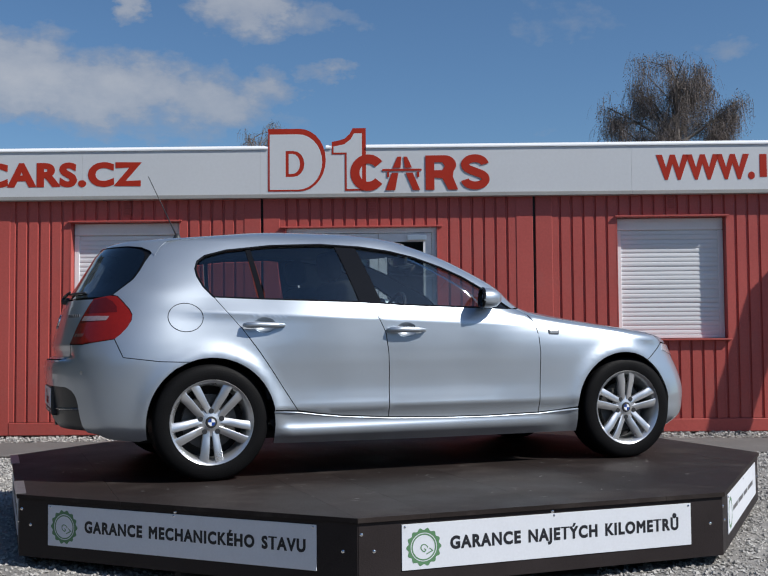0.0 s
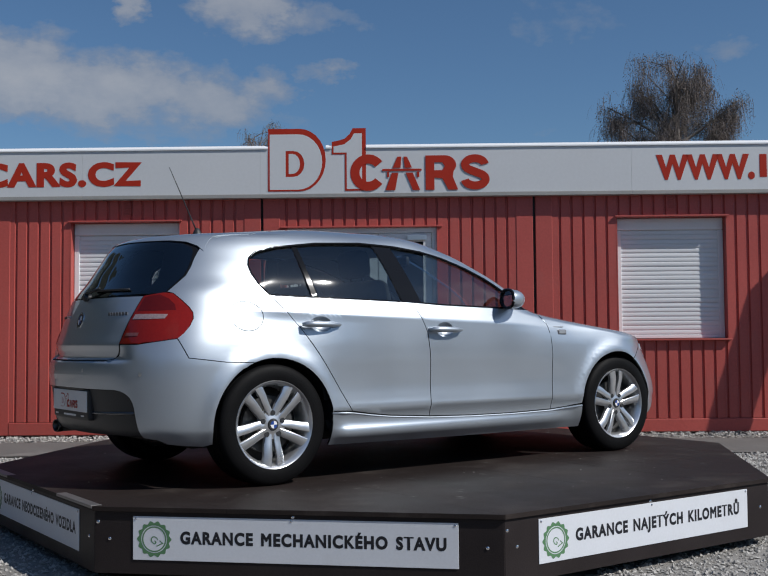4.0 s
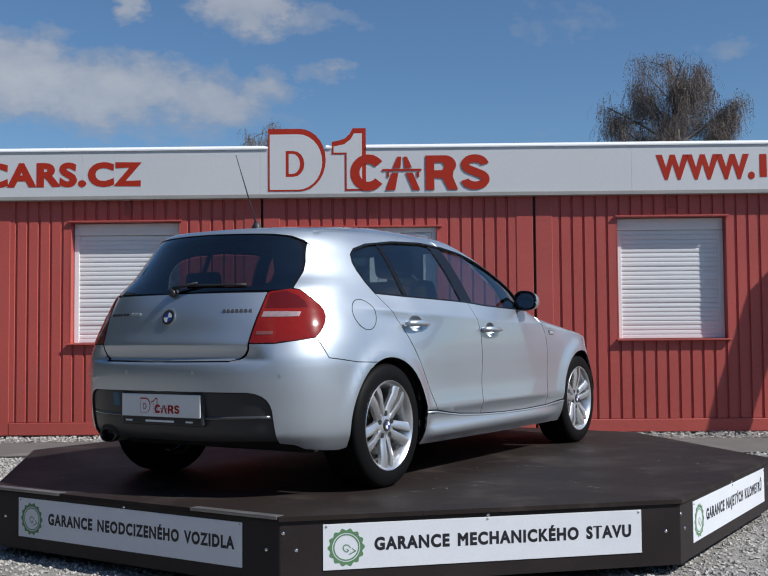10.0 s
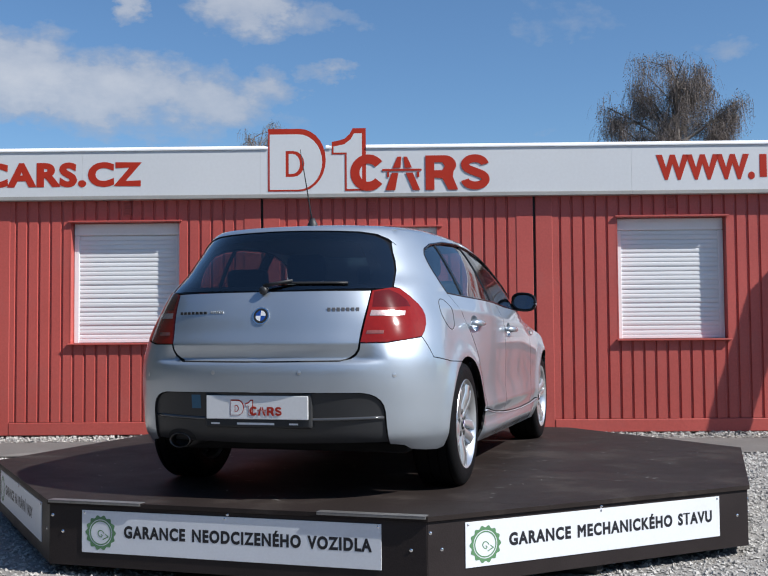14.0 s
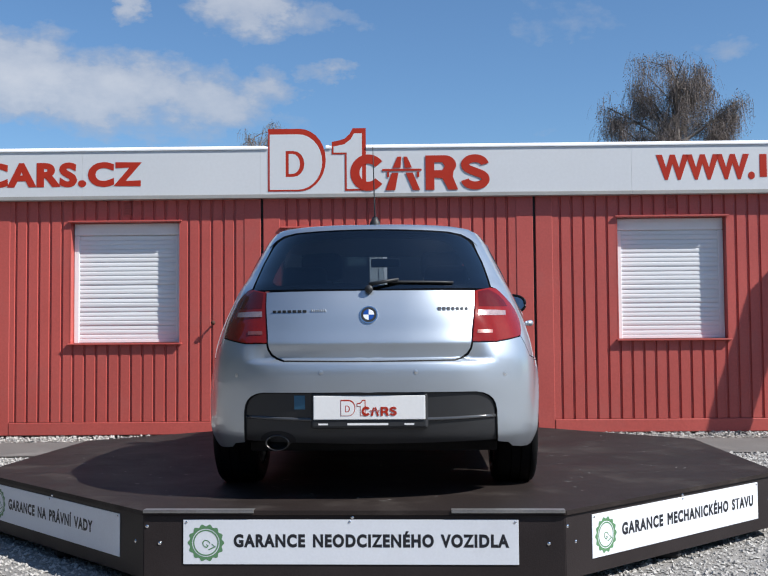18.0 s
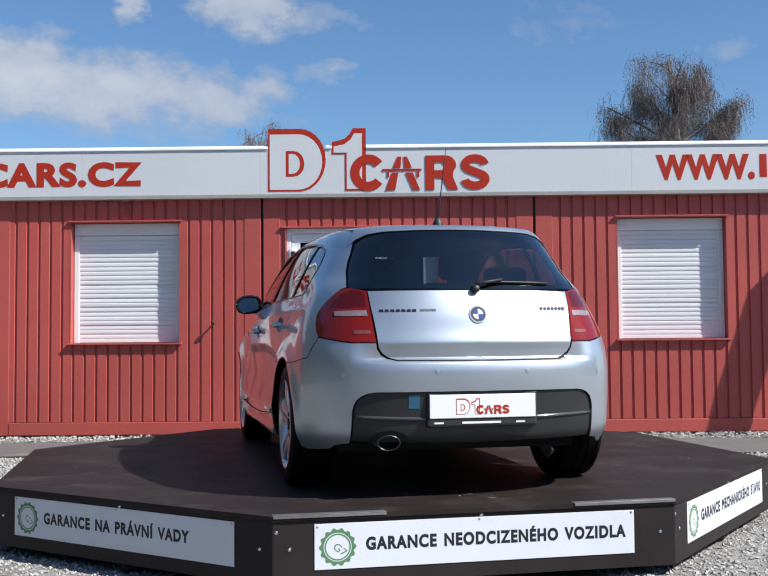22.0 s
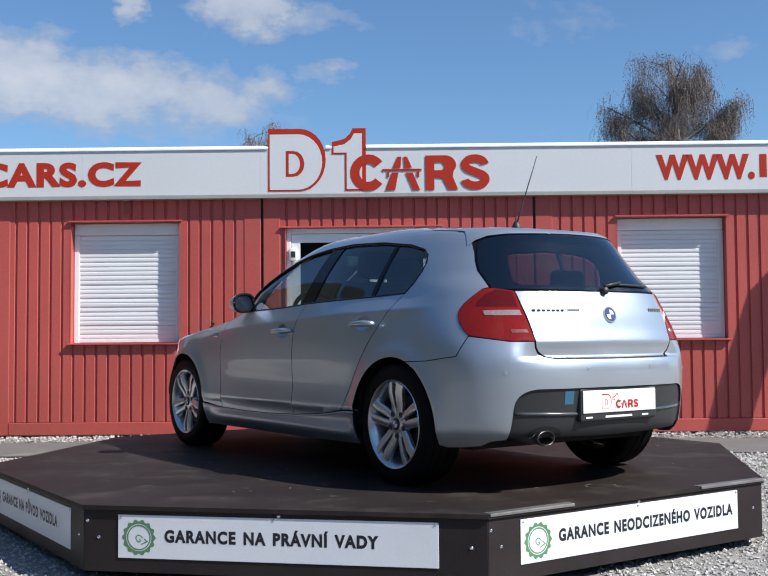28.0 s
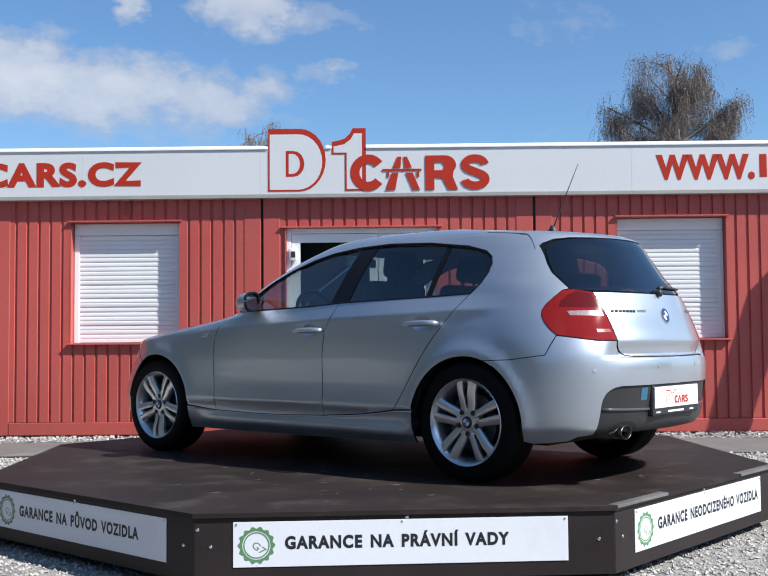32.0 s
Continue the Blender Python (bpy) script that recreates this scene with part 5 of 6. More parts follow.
# ---- car: what lies under the skin ----
def build_under():
    for sg in (-1, 1):
        vs, fs, idx = [], [], {}
        S = [-1 + 3 * k / 80 for k in range(81)]
        Z = [0.2 + (0.955 - 0.2) * k / 26 for k in range(27)]
        for j, z in enumerate(Z):
            for i, s in enumerate(S):
                p = skin(s, z) - skin_n(s, z) * 0.030
                idx[i, j] = len(vs)
                vs.append((p.x, p.y * sg, p.z))
        for j in range(26):
            for i in range(80):
                c = (Vector(vs[idx[i, j]]) + Vector(vs[idx[i + 1, j + 1]])) / 2
                if any(math.hypot(c.x - ax, c.z - HUB_Z) < 0.375 for ax in (0, FA)) and abs(c.y) > 0.4:
                    continue
                if c.x < -0.33 and c.z < 0.285:
                    continue
                if c.z > 0.93 and -0.72 < c.x < 2.0 and abs(c.y) > 0.5 and c.x > -0.3:
                    continue
                q = (idx[i, j], idx[i + 1, j], idx[i + 1, j + 1], idx[i, j + 1])
                fs.append(q if sg < 0 else q[::-1])
        mesh_ob("inner_shell", vs, fs, M["gap"], car, "dark inner shell behind the panel gaps", at=CAR_OFF)
        for ax in (0, FA):
            prof = [(0.362, 0.30), (0.362, 0.825)]
            v, f = lathe(prof, 40, "y", (ax, 0, HUB_Z))
            v += [(ax + 0.362 * math.cos(2 * math.pi * k / 40), 0.30, HUB_Z + 0.362 * math.sin(2 * math.pi * k / 40)) for k in range(40)]
            f = [q for q in f if sum(v[i][2] for i in q) / 4 > 0.31]
            v = [(a, sg * (b if b < 0.4 else min(0.825, skin(s_of_x(a, max(0.2, c)), max(0.2, c)).y - 0.045)), c) for a, b, c in v]
            mesh_ob("arch_liner", v, f, M["gap"], car, "black wheel arch liner", at=CAR_OFF)
    part("floor_pan", boxed((-0.38, -0.62, 0.20), (3.1, 0.62, 0.25), 0.01), M["gap"], car, at=CAR_OFF)
    part("rear_valance", boxed((-0.69, -0.42, 0.275), (-0.55, 0.40, 0.34), 0.02), M["gap"], car, at=CAR_OFF)
    for sg in (-1, 1):
        part("axle_box", boxed((-0.25, sg * 0.30 - 0.02, 0.20), (0.25, sg * 0.30 + 0.02, 0.66), 0.01), M["gap"], car, at=CAR_OFF)
    part("fuel_tank", boxed((-0.35, -0.4, 0.20), (0.3, 0.45, 0.30), 0.03), M["gap"], car, at=CAR_OFF)


def build_wheel(name, at, sg, turn):
    """sg: -1 for the right side (outer face towards -y)."""
    wheel = new(name)
    wheel.parent, wheel.location = car, (at[0] + CAR_OFF[0], at[1] + CAR_OFF[1], at[2])
    tagged(wheel, "alloy wheel with twin spokes and a black tyre")
    R, W = 0.317, 0.215
    o = sg

    def lt(prof, n=56):
        vs, fs = lathe(prof, n, "y")
        return vs, fs
    t = [(0.222, -0.5), (0.232, -0.515), (0.255, -0.53), (0.28, -0.525), (0.30, -0.495), (0.311, -0.455), (0.3165, -0.40), (0.317, -0.36), (0.310, -0.355), (0.310, -0.335), (0.317, -0.33),
         (0.317, -0.13), (0.310, -0.125), (0.310, -0.105), (0.317, -0.10), (0.317, 0.10), (0.310, 0.105), (0.310, 0.125), (0.317, 0.13),
         (0.317, 0.36), (0.311, 0.455), (0.30, 0.495), (0.28, 0.525), (0.255, 0.53), (0.222, 0.5)]
    prof = [(r, y * W) for r, y in t]
    vs, fs = lt(prof, 72)
    bm_flip = sg > 0
    def put(nm, vs, fs, ma, lab="", smooth=True):
        bm = bmesh.new()
        bv = [bm.verts.new((p[0], p[1] * (1 if sg < 0 else -1), p[2])) for p in vs]
        for f in fs:
            try:
                bm.faces.new([bv[i] for i in f])
            except ValueError:
                pass
        bmesh.ops.recalc_face_normals(bm, faces=bm.faces[:])
        return part(nm, bm, ma, wheel, lab, smooth)
    put("tyre", vs, fs, M["rubber"], "black road tyre")
    # barrel with its outer lip (outer side at negative y)
    y0 = -0.5 * W
    prof = [(0.224, 0.10), (0.205, 0.09), (0.195, 0.0), (0.200, y0 + 0.03), (0.212, y0 + 0.010), (0.222, y0 - 0.002), (0.2285, y0 - 0.006), (0.232, y0 - 0.001), (0.228, y0 + 0.012)]
    put("rim", *lt(prof, 64), M["alloy"], "silver alloy rim")
    put("brake_disc", *lt([(0.06, y0 + 0.075), (0.15, y0 + 0.075), (0.15, y0 + 0.10), (0.06, y0 + 0.10)], 40), M["disc"], "dark steel brake disc")
    put("barrel_back", *lt([(0.0, 0.03), (0.198, 0.03)], 40), M["gap"])
    # spokes: five pairs, each pair opening towards the rim
    yh, yr = y0 + 0.022, y0 + 0.006
    for k in range(5):
        base = turn + 72 * k
        for side in (-1, 1):
            pts = []
            for r, off, w, y in ((0.048, 0.0225, 0.0180, yh), (0.10, 0.0285, 0.0205, yh - 0.006), (0.16, 0.0355, 0.0225, yr - 0.002), (0.205, 0.0420, 0.0245, yr), (0.221, 0.0450, 0.0290, yr)):
                pts.append((r, side * off, w, y))
            a = radians(base)
            vs, fs = [], []
            for r, off, w, y in pts:
                for dw, dy in ((-w, 0.022), (-w, 0.004), (-w * 0.72, 0.0), (w * 0.72, 0.0), (w, 0.004), (w, 0.022)):
                    p, q = r, off + dw
                    vs.append((p * math.cos(a) - q * math.sin(a), y + dy + (0.22 * side * dw if r > 0.05 else 0.0), p * math.sin(a) + q * math.cos(a)))
            for i in range(len(pts) - 1):
                for j in range(5):
                    fs.append((6 * i + j, 6 * i + j + 1, 6 * i + 7 + j, 6 * i + 6 + j))
            put("spoke", vs, fs, M["alloy"])
        # near-black disc for a wheel bolt in its shaded hole, between the pairs
        a = radians(base + 36)
        v2, f2 = lathe([(0.0, yh - 0.0035), (0.014, yh - 0.0035), (0.0155, yh + 0.01)], 14, "y", (0.061 * math.cos(a), 0, 0.061 * math.sin(a)))
        put("wheel_bolt", v2, f2, M["plastic"])
    put("hub", *lt([(0.0, yh - 0.004), (0.036, yh - 0.004), (0.048, yh + 0.001), (0.076, yh + 0.002), (0.082, yh + 0.03)], 40), M["alloy"])
    put("centre_cap", *lt([(0.0, yh - 0.012), (0.028, yh - 0.011), (0.032, yh - 0.004)], 32), M["plastic"], "dark centre cap")
    for q in range(4):
        a0 = math.pi / 2 * q
        v2 = [(0, yh - 0.0128, 0)] + [(0.020 * math.cos(a0 + math.pi / 16 * k), yh - 0.0128, 0.020 * math.sin(a0 + math.pi / 16 * k)) for k in range(9)]
        put("cap_quarter", v2, [(0, k, k + 1) for k in range(1, 9)], M["blue"] if q % 2 else M["white"], "enamel quarter of the cap", False)
    return wheel


def roundel(parent, centre, normal, r, name="roundel"):
    """Round emblem in plain quarters on a panel."""
    n = Vector(normal).normalized()
    u = n.cross(Vector((0, 0, 1))).normalized()
    w = u.cross(n)
    c = Vector(centre)

    def disc(ra, h, a0=0.0, a1=2 * math.pi, k=32):
        return [c + n * h] + [c + n * h + ra * (math.cos(a0 + (a1 - a0) * i / k) * u + math.sin(a0 + (a1 - a0) * i / k) * w) for i in range(k + 1)]
    v = disc(r, 0.003)
    k = len(v) - 1
    v2 = v + [p - n * 0.008 for p in v[1:]]
    em = mesh_ob(name, v2, [(0, i, i + 1) for i in range(1, k)] + [(i, k + i, k + i + 1, i + 1) for i in range(1, k)], M["chrome"], parent, "round enamel emblem")
    mesh_ob("dark_ring", disc(r * 0.86, 0.0036), [(0, i, i + 1) for i in range(1, 33)], M["plastic"], em)
    for q in range(4):
        mesh_ob("enamel_quarter", disc(r * 0.60, 0.0042, math.pi / 2 * q, math.pi / 2 * (q + 1), 8), [(0, i, i + 1) for i in range(1, 9)], M["blue"] if q % 2 == 0 else M["white"], em)
    return em


def on_tail(y, z, lift=0.0):
    s = s_of_y(abs(y), z)
    p, n = skin(s, z), skin_n(s, z)
    if y < 0:
        q = p + n * lift
        return Vector((q.x, -q.y, q.z)), Vector((n.x, -n.y, n.z))
    return p + n * lift, n


def build_details():
    # the four wheels, with the steering straight
    for at, sg, turn, nm in (((0, -0.722, HUB_Z), -1, 54, "wheel"), ((0, 0.722, HUB_Z), 1, 18, "wheel"),
                             ((WB, -0.716, HUB_Z), -1, 18, "wheel"), ((WB, 0.716, HUB_Z), 1, 54, "wheel")):
        build_wheel(nm, at, sg, turn)
    # door handles in their shallow cups
    for doors, cx, cz in ((rear_doors, 0.295, 0.842), (front_doors, 1.128, 0.812)):
        for door, sg in zip(doors, (-1, 1)):
            y = half_width(cx, cz)
            vs, fs = [], []
            fr = (1.0, 0.9, 0.7, 0.45, 0.2)
            for f in fr:
                for q, z in cup_ring(cx, cz, f):
                    s = unflat(q)
                    p = skin(s, z) - skin_n(s, z) * 0.030 * (1 - f ** 2.5)
                    vs.append((p.x, p.y * sg, p.z))
            for r in range(len(fr) - 1):
                fs += [(r * 28 + k, r * 28 + (k + 1) % 28, (r + 1) * 28 + (k + 1) % 28, (r + 1) * 28 + k) for k in range(28)]
            fs.append(tuple(range(4 * 28, 5 * 28)))
            mesh_ob("handle_cup", vs, fs, M["paint"], door, "hollow behind the handle", True)
            pts = [(cx - 0.118, sg * (y + 0.004), cz), (cx - 0.105, sg * (y + 0.026), cz), (cx - 0.05, sg * (y + 0.036), cz + 0.001), (cx + 0.05, sg * (y + 0.036), cz - 0.001),
                   (cx + 0.105, sg * (y + 0.026), cz - 0.003), (cx + 0.118, sg * (y + 0.004), cz - 0.003)]
            vs, fs = tube(pts, [0.010, 0.0165, 0.018, 0.0155, 0.0095, 0.004], 12)
            mesh_ob("door_handle", vs, fs, M["paint"], door, "silver bar handle", True)
    # fuel flap on the right quarter: a thin round seam
    pts = []
    for k in range(40):
        a = 2 * math.pi * k / 40
        x, z = -0.131 + 0.094 * math.cos(a), 0.885 + 0.078 * math.sin(a)
        pts.append((x, -(half_width(x, z) if x > X_REAR(z) + L_REAR(z) else skin(s_of_x(x, z), z).y) - 0.0002, z))
    mesh_ob("fuel_flap_seam", *tube(pts, 0.0022, 5, True), M["gap"], car, "round seam of the fuel flap", at=CAR_OFF)
    # side marker lamps and badges on the wings
    for sg in (-1, 1):
        x, z = 2.11, 0.795
        y = skin(s_of_x(x, z), z).y
        part("marker_bezel", boxed((x - 0.037, sg * y - 0.008, z - 0.017), (x + 0.037, sg * y + 0.0045, z + 0.015), 0.006), M["badge"], car, at=CAR_OFF)
        part("side_marker", boxed((x - 0.032, sg * y - 0.009, z - 0.013), (x + 0.032, sg * y + 0.006, z + 0.011), 0.0055), M["lamp"], car, "clear side marker lens", at=CAR_OFF)
        part("wing_badge", boxed((x - 0.07, sg * (y - 0.012) - 0.006, z + 0.03), (x + 0.02, sg * (y - 0.012) + 0.006, z + 0.036), 0.001), M["alloy"], car, at=CAR_OFF)
    # mirrors
    for sg in (-1, 1):
        mir = new("door_mirror")
        mir.parent, mir.location = car, CAR_OFF
        tagged(mir, "silver door mirror on a black arm")
        my, mz, mx = 0.875, 0.998, 1.615
        def ell(a, f=1.0):
            c, s = math.cos(a), math.sin(a)
            return f * 0.086 * math.copysign(abs(c) ** 0.8, c), f * 0.060 * math.copysign(abs(s) ** 0.8, s)
        rows = [(0.90, -0.012), (0.97, -0.012), (1.0, -0.004), (1.0, 0.02), (0.95, 0.05), (0.82, 0.08), (0.6, 0.102), (0.3, 0.114), (0.02, 0.117)]
        vs, fs = [], []
        for f, dx in rows:
            for k in range(32):
                ey, ez = ell(2 * math.pi * k / 32, f)
                vs.append((mx + dx - 0.28 * ey, sg * (my + ey), mz + ez - 0.08 * ey))
        for j in range(len(rows) - 1):
            fs += [(j * 32 + k, j * 32 + (k + 1) % 32, (j + 1) * 32 + (k + 1) % 32, (j + 1) * 32 + k) for k in range(32)]
        bm = bmesh.new()
        bv = [bm.verts.new(v) for v in vs]
        for f in fs:
            bm.faces.new([bv[i] for i in f])
        bmesh.ops.recalc_face_normals(bm, faces=bm.faces[:])
        part("mirror_shell", bm, M["paint"], mir, "silver mirror housing", True)
        vs = [(mx - 0.006, sg * my, mz)] + [(mx - 0.006 - 0.28 * ell(a, 0.93)[0] + 0.10 * ell(a, 0.93)[1], sg * (my + ell(a, 0.93)[0]), mz + ell(a, 0.93)[1] - 0.08 * ell(a, 0.93)[0]) for a in [2 * math.pi * k / 32 for k in range(32)]]
        fs = [(0, 1 + k, 1 + (k + 1) % 32) for k in range(32)]
        mesh_ob("mirror_glass", vs, fs, M["mirror"], mir, "mirror glass")
        mesh_ob("mirror_rim", *tube([(v[0] - 0.004, v[1], v[2]) for v in vs[1:]], 0.010, 6, True), M["trim"], mir, "black mirror rim", True)
        mesh_ob("mirror_arm", *tube([(1.70, sg * 0.79, 0.955), (1.67, sg * 0.81, 0.958), (1.645, sg * 0.84, 0.965)], [0.026, 0.022, 0.024], 10), M["trim"], mir, "black mirror arm", True)
    # aerial
    ae = new("aerial")
    ae.parent, ae.location = car, CAR_OFF
    tagged(ae, "thin black roof aerial leaning back")
    mesh_ob("aerial_foot", *lathe([(0.0, 0.035), (0.012, 0.033), (0.020, 0.015), (0.028, 0.0), (0.028, -0.02)], 20, "z", (-0.045, 0, 1.385)), M["plastic"], ae, smooth=True)
    mesh_ob("aerial_rod", *tube([(-0.05, 0, 1.405), (-0.135, 0, 1.585), (-0.222, 0, 1.765)], [0.0045, 0.0032, 0.002], 8), M["plastic"], ae, smooth=True)
    # rear wiper
    wp = new("rear_wiper")
    wp.parent, wp.location = car, CAR_OFF
    tagged(wp, "black rear wiper parked along the glass")
    p0, n0 = on_tail(0.0, 1.008, 0.012)
    p1, n1 = on_tail(-0.14, 1.034, 0.020)
    p2, n2 = on_tail(-0.38, 1.022, 0.018)
    mesh_ob("wiper_pivot", *lathe([(0.0, -0.028), (0.014, -0.026), (0.020, -0.02), (0.020, 0.02)], 16, "x", (p0.x, 0.0, 0.997)), M["plastic"], wp, smooth=True)
    mesh_ob("wiper_arm", *tube([p0 + n0 * 0.012, p1 + n1 * 0.0], [0.010, 0.006], 8), M["plastic"], wp, smooth=True)
    pts = [on_tail(-0.06 - 0.34 * k / 6, 1.030 - 0.004 * k / 6, 0.006)[0] for k in range(7)]
    mesh_ob("wiper_blade", *tube(pts, 0.0065, 6), M["plastic"], wp, smooth=True)
    # emblem and model badges as bars
    c, n = on_tail(0.0, 0.874, 0.001)
    em = roundel(tailgate, c, n, 0.043)
    for y0, y1, z in ((0.465, 0.29, 0.893), (0.275, 0.20, 0.895), (-0.325, -0.475, 0.900)):
        c0, n0 = on_tail(y0, z, 0.0)
        c1, n1 = on_tail(y1, z, 0.0)
        h = 0.0065 if z < 0.899 else 0.0095
        k = 7
        for i in range(k):
            a, b = c0.lerp(c1, i / k), c0.lerp(c1, (i + 0.74) / k)
            mid, nm = on_tail((a.y + b.y) / 2, z, 0.002)
            bm = boxed((-0.0022, -abs(a.y - b.y) / 2, -h), (0.002, abs(a.y - b.y) / 2, h), 0.0012, 1)
            o = part("badge_bar", bm, (M["plastic"] if y0 > 0.4 else M["badge"] if y0 < 0 else M["alloy"]), tailgate)
            o.matrix_basis = pose(mid.x, mid.y, mid.z, 0, 0, math.degrees(math.atan2(-nm.y, -nm.x)))
    # number plate, all writing left as plain shapes
    px = X_REAR(0.44) + 0.016
    pl = part("plate_holder", boxed((px - 0.012, -0.275, 0.345), (px + 0.03, 0.270, 0.512), 0.012), M["plastic"], car, "black plate recess with holder", at=CAR_OFF)
    part("number_plate", boxed((px - 0.018, -0.262, 0.387), (px - 0.0125, 0.258, 0.498), 0.003), M["plate"], pl, "white show plate with a red emblem")
    lg = new("plate_emblem")
    lg.parent = pl
    lg.matrix_basis = pose(px - 0.0186, 0.13, 0.405, 0, 0, -90)
    build_logo(0.103, 0, 0, 0, "x", 0.0006, M["letter"], M["plate"], "", lg)
    for y0, y1, w in ((0.235, 0.19, 0.004), (0.10, -0.09, 0.005), (-0.165, -0.21, 0.004)):
        part("holder_bar", boxed((px - 0.0128, y1, 0.366 - w), (px - 0.0121, y0, 0.366 + w)), M["plate"], pl)
    # parking sensors
    for y, z in ((0.22, 0.607), (-0.22, 0.607), (0.64, 0.592), (-0.64, 0.592)):
        p, n = on_tail(y, z, 0.0)
        u = n.orthogonal().normalized()
        w = n.cross(u)
        vs = [p + n * 0.002] + [p + n * 0.001 + 0.011 * (math.cos(a) * u + math.sin(a) * w) for a in [2 * math.pi * k / 16 for k in range(16)]]
        mesh_ob("parking_sensor", vs, [(0, 1 + k, 1 + (k + 1) % 16) for k in range(16)], M["alloy"], car, "silver parking sensor", at=CAR_OFF)
    # blue sticker on the insert
    p, n = on_tail(0.352, 0.475, -0.019)
    st = mesh_ob("sticker", [on_tail(0.326 + a, 0.466 + b, -0.0085)[0] for a, b in ((-0.026, -0.033), (0.026, -0.033), (0.026, 0.032), (-0.026, 0.032))], [(0, 1, 2, 3)], M["sticker"], insert, "faded blue sticker")
    # seam across the insert
    pts = [on_tail(-0.595 + 1.19 * k / 24, 0.382 + 0.012 * (abs(k - 12) / 12) ** 2, -0.010)[0] for k in range(25)]
    mesh_ob("insert_edge", *tube(pts, 0.009, 8), M["gloss_grey"], insert, "rib across the insert", True)
    # exhaust
    ex = new("tailpipe")
    ex.parent, ex.location = car, CAR_OFF
    tagged(ex, "single oval dull chrome tailpipe")
    # flat near-black oval laid on the insert, for the shade in a cut-out
    rim = [on_tail(0.437 + 0.088 * math.cos(a), 0.283 + 0.046 * max(math.sin(a), -0.2), -0.008)[0] for a in [2 * math.pi * k / 28 for k in range(28)]]
    mesh_ob("pipe_recess", [on_tail(0.437, 0.285, -0.008)[0]] + rim, [(0, 1 + k, 1 + (k + 1) % 28) for k in range(28)], M["gap"], ex, "flat near-black oval for the shaded cut-out round the pipe")
    vs, fs = lathe([(0.030, -0.13), (0.034, -0.165), (0.037, -0.17), (0.040, -0.165), (0.040, -0.145)], 28, "x", (-0.56, 0.437, 0.274))
    mesh_ob("pipe_tip", [(a, 0.437 + (b - 0.437) * 1.45, 0.274 + (c - 0.274) * 0.92) for a, b, c in vs], fs, M["pipe"], ex, "dull chrome pipe tip", True)
    vs, fs = lathe([(0.0, -0.10), (0.034, -0.10), (0.035, -0.166)], 24, "x", (-0.56, 0.437, 0.274))
    mesh_ob("pipe_bore", [(a, 0.437 + (b - 0.437) * 1.42, 0.274 + (c - 0.274) * 0.90) for a, b, c in vs], fs, M["gap"], ex, "near-black pipe bore", True)
    vs, fs = lathe([(0.034, -0.10), (0.0385, -0.146), (0.036, 0.10)], 24, "x", (-0.56, 0.437, 0.274))
    mesh_ob("pipe_body", [(a, 0.437 + (b - 0.437) * 1.45, 0.274 + (c - 0.274) * 0.92) for a, b, c in vs], fs, M["insert"], ex, "dark pipe body", True)
    # small deflectors ahead of the front wheels
    for sg in (-1, 1):
        part("deflector", boxed((2.925, sg * 0.70 - 0.09, 0.15), (2.937, sg * 0.70 + 0.09, 0.21), 0.003), M["plastic"], car, at=CAR_OFF)
    # cabin: seats with headrests, dash, wheel, lining
    for sg in (-1, 1):
        se = new("front_seat")
        se.parent, se.location = car, CAR_OFF
        tagged(se, "dark fabric front seat")
        part("cushion", boxed((1.0, sg * 0.37 - 0.25, 0.40), (1.52, sg * 0.37 + 0.25, 0.60), 0.06, 3), M["seat"], se, smooth=True)
        b = part("backrest", boxed((-0.07, -0.25, 0.0), (0.07, 0.25, 0.58), 0.06, 3), M["seat"], se, smooth=True)
        b.matrix_basis = pose(1.0, sg * 0.37, 0.55, 0, -16, 0)
        h = part("headrest", boxed((-0.05, -0.13, 0.0), (0.05, 0.13, 0.17), 0.045, 3), M["seat"], se, smooth=True)
        h.matrix_basis = pose(0.83, sg * 0.37, 1.125, 0, -10, 0)
        for d in (-0.06, 0.06):
            mesh_ob("headrest_post", *tube([(0.845, sg * 0.37 + d, 1.08), (0.83, sg * 0.37 + d, 1.16)], 0.007, 6), M["plastic"], se)
    be = new("rear_bench")
    be.parent, be.location = car, CAR_OFF
    tagged(be, "dark fabric rear bench seat")
    part("cushion", boxed((0.12, -0.62, 0.42), (0.58, 0.62, 0.60), 0.06, 3), M["seat"], be, smooth=True)
    b = part("backrest", boxed((-0.06, -0.60, 0.0), (0.06, 0.60, 0.50), 0.05, 3), M["seat"], be, smooth=True)
    b.matrix_basis = pose(0.12, 0, 0.55, 0, -18, 0)
    for y in (-0.38, 0.38):
        h = part("headrest", boxed((-0.04, -0.12, 0.0), (0.04, 0.12, 0.13), 0.035, 3), M["seat"], be, smooth=True)
        h.matrix_basis = pose(-0.04, y, 1.02, 0, -10, 0)
    part("dashboard", boxed((1.62, -0.68, 0.50), (2.05, 0.68, 0.93), 0.08, 3), M["cabin"], car, "dark dashboard", True, at=CAR_OFF)
    part("parcel_shelf", boxed((-0.62, -0.52, 0.90), (-0.02, 0.52, 0.93), 0.01), M["cabin"], car, "dark parcel shelf", at=CAR_OFF)
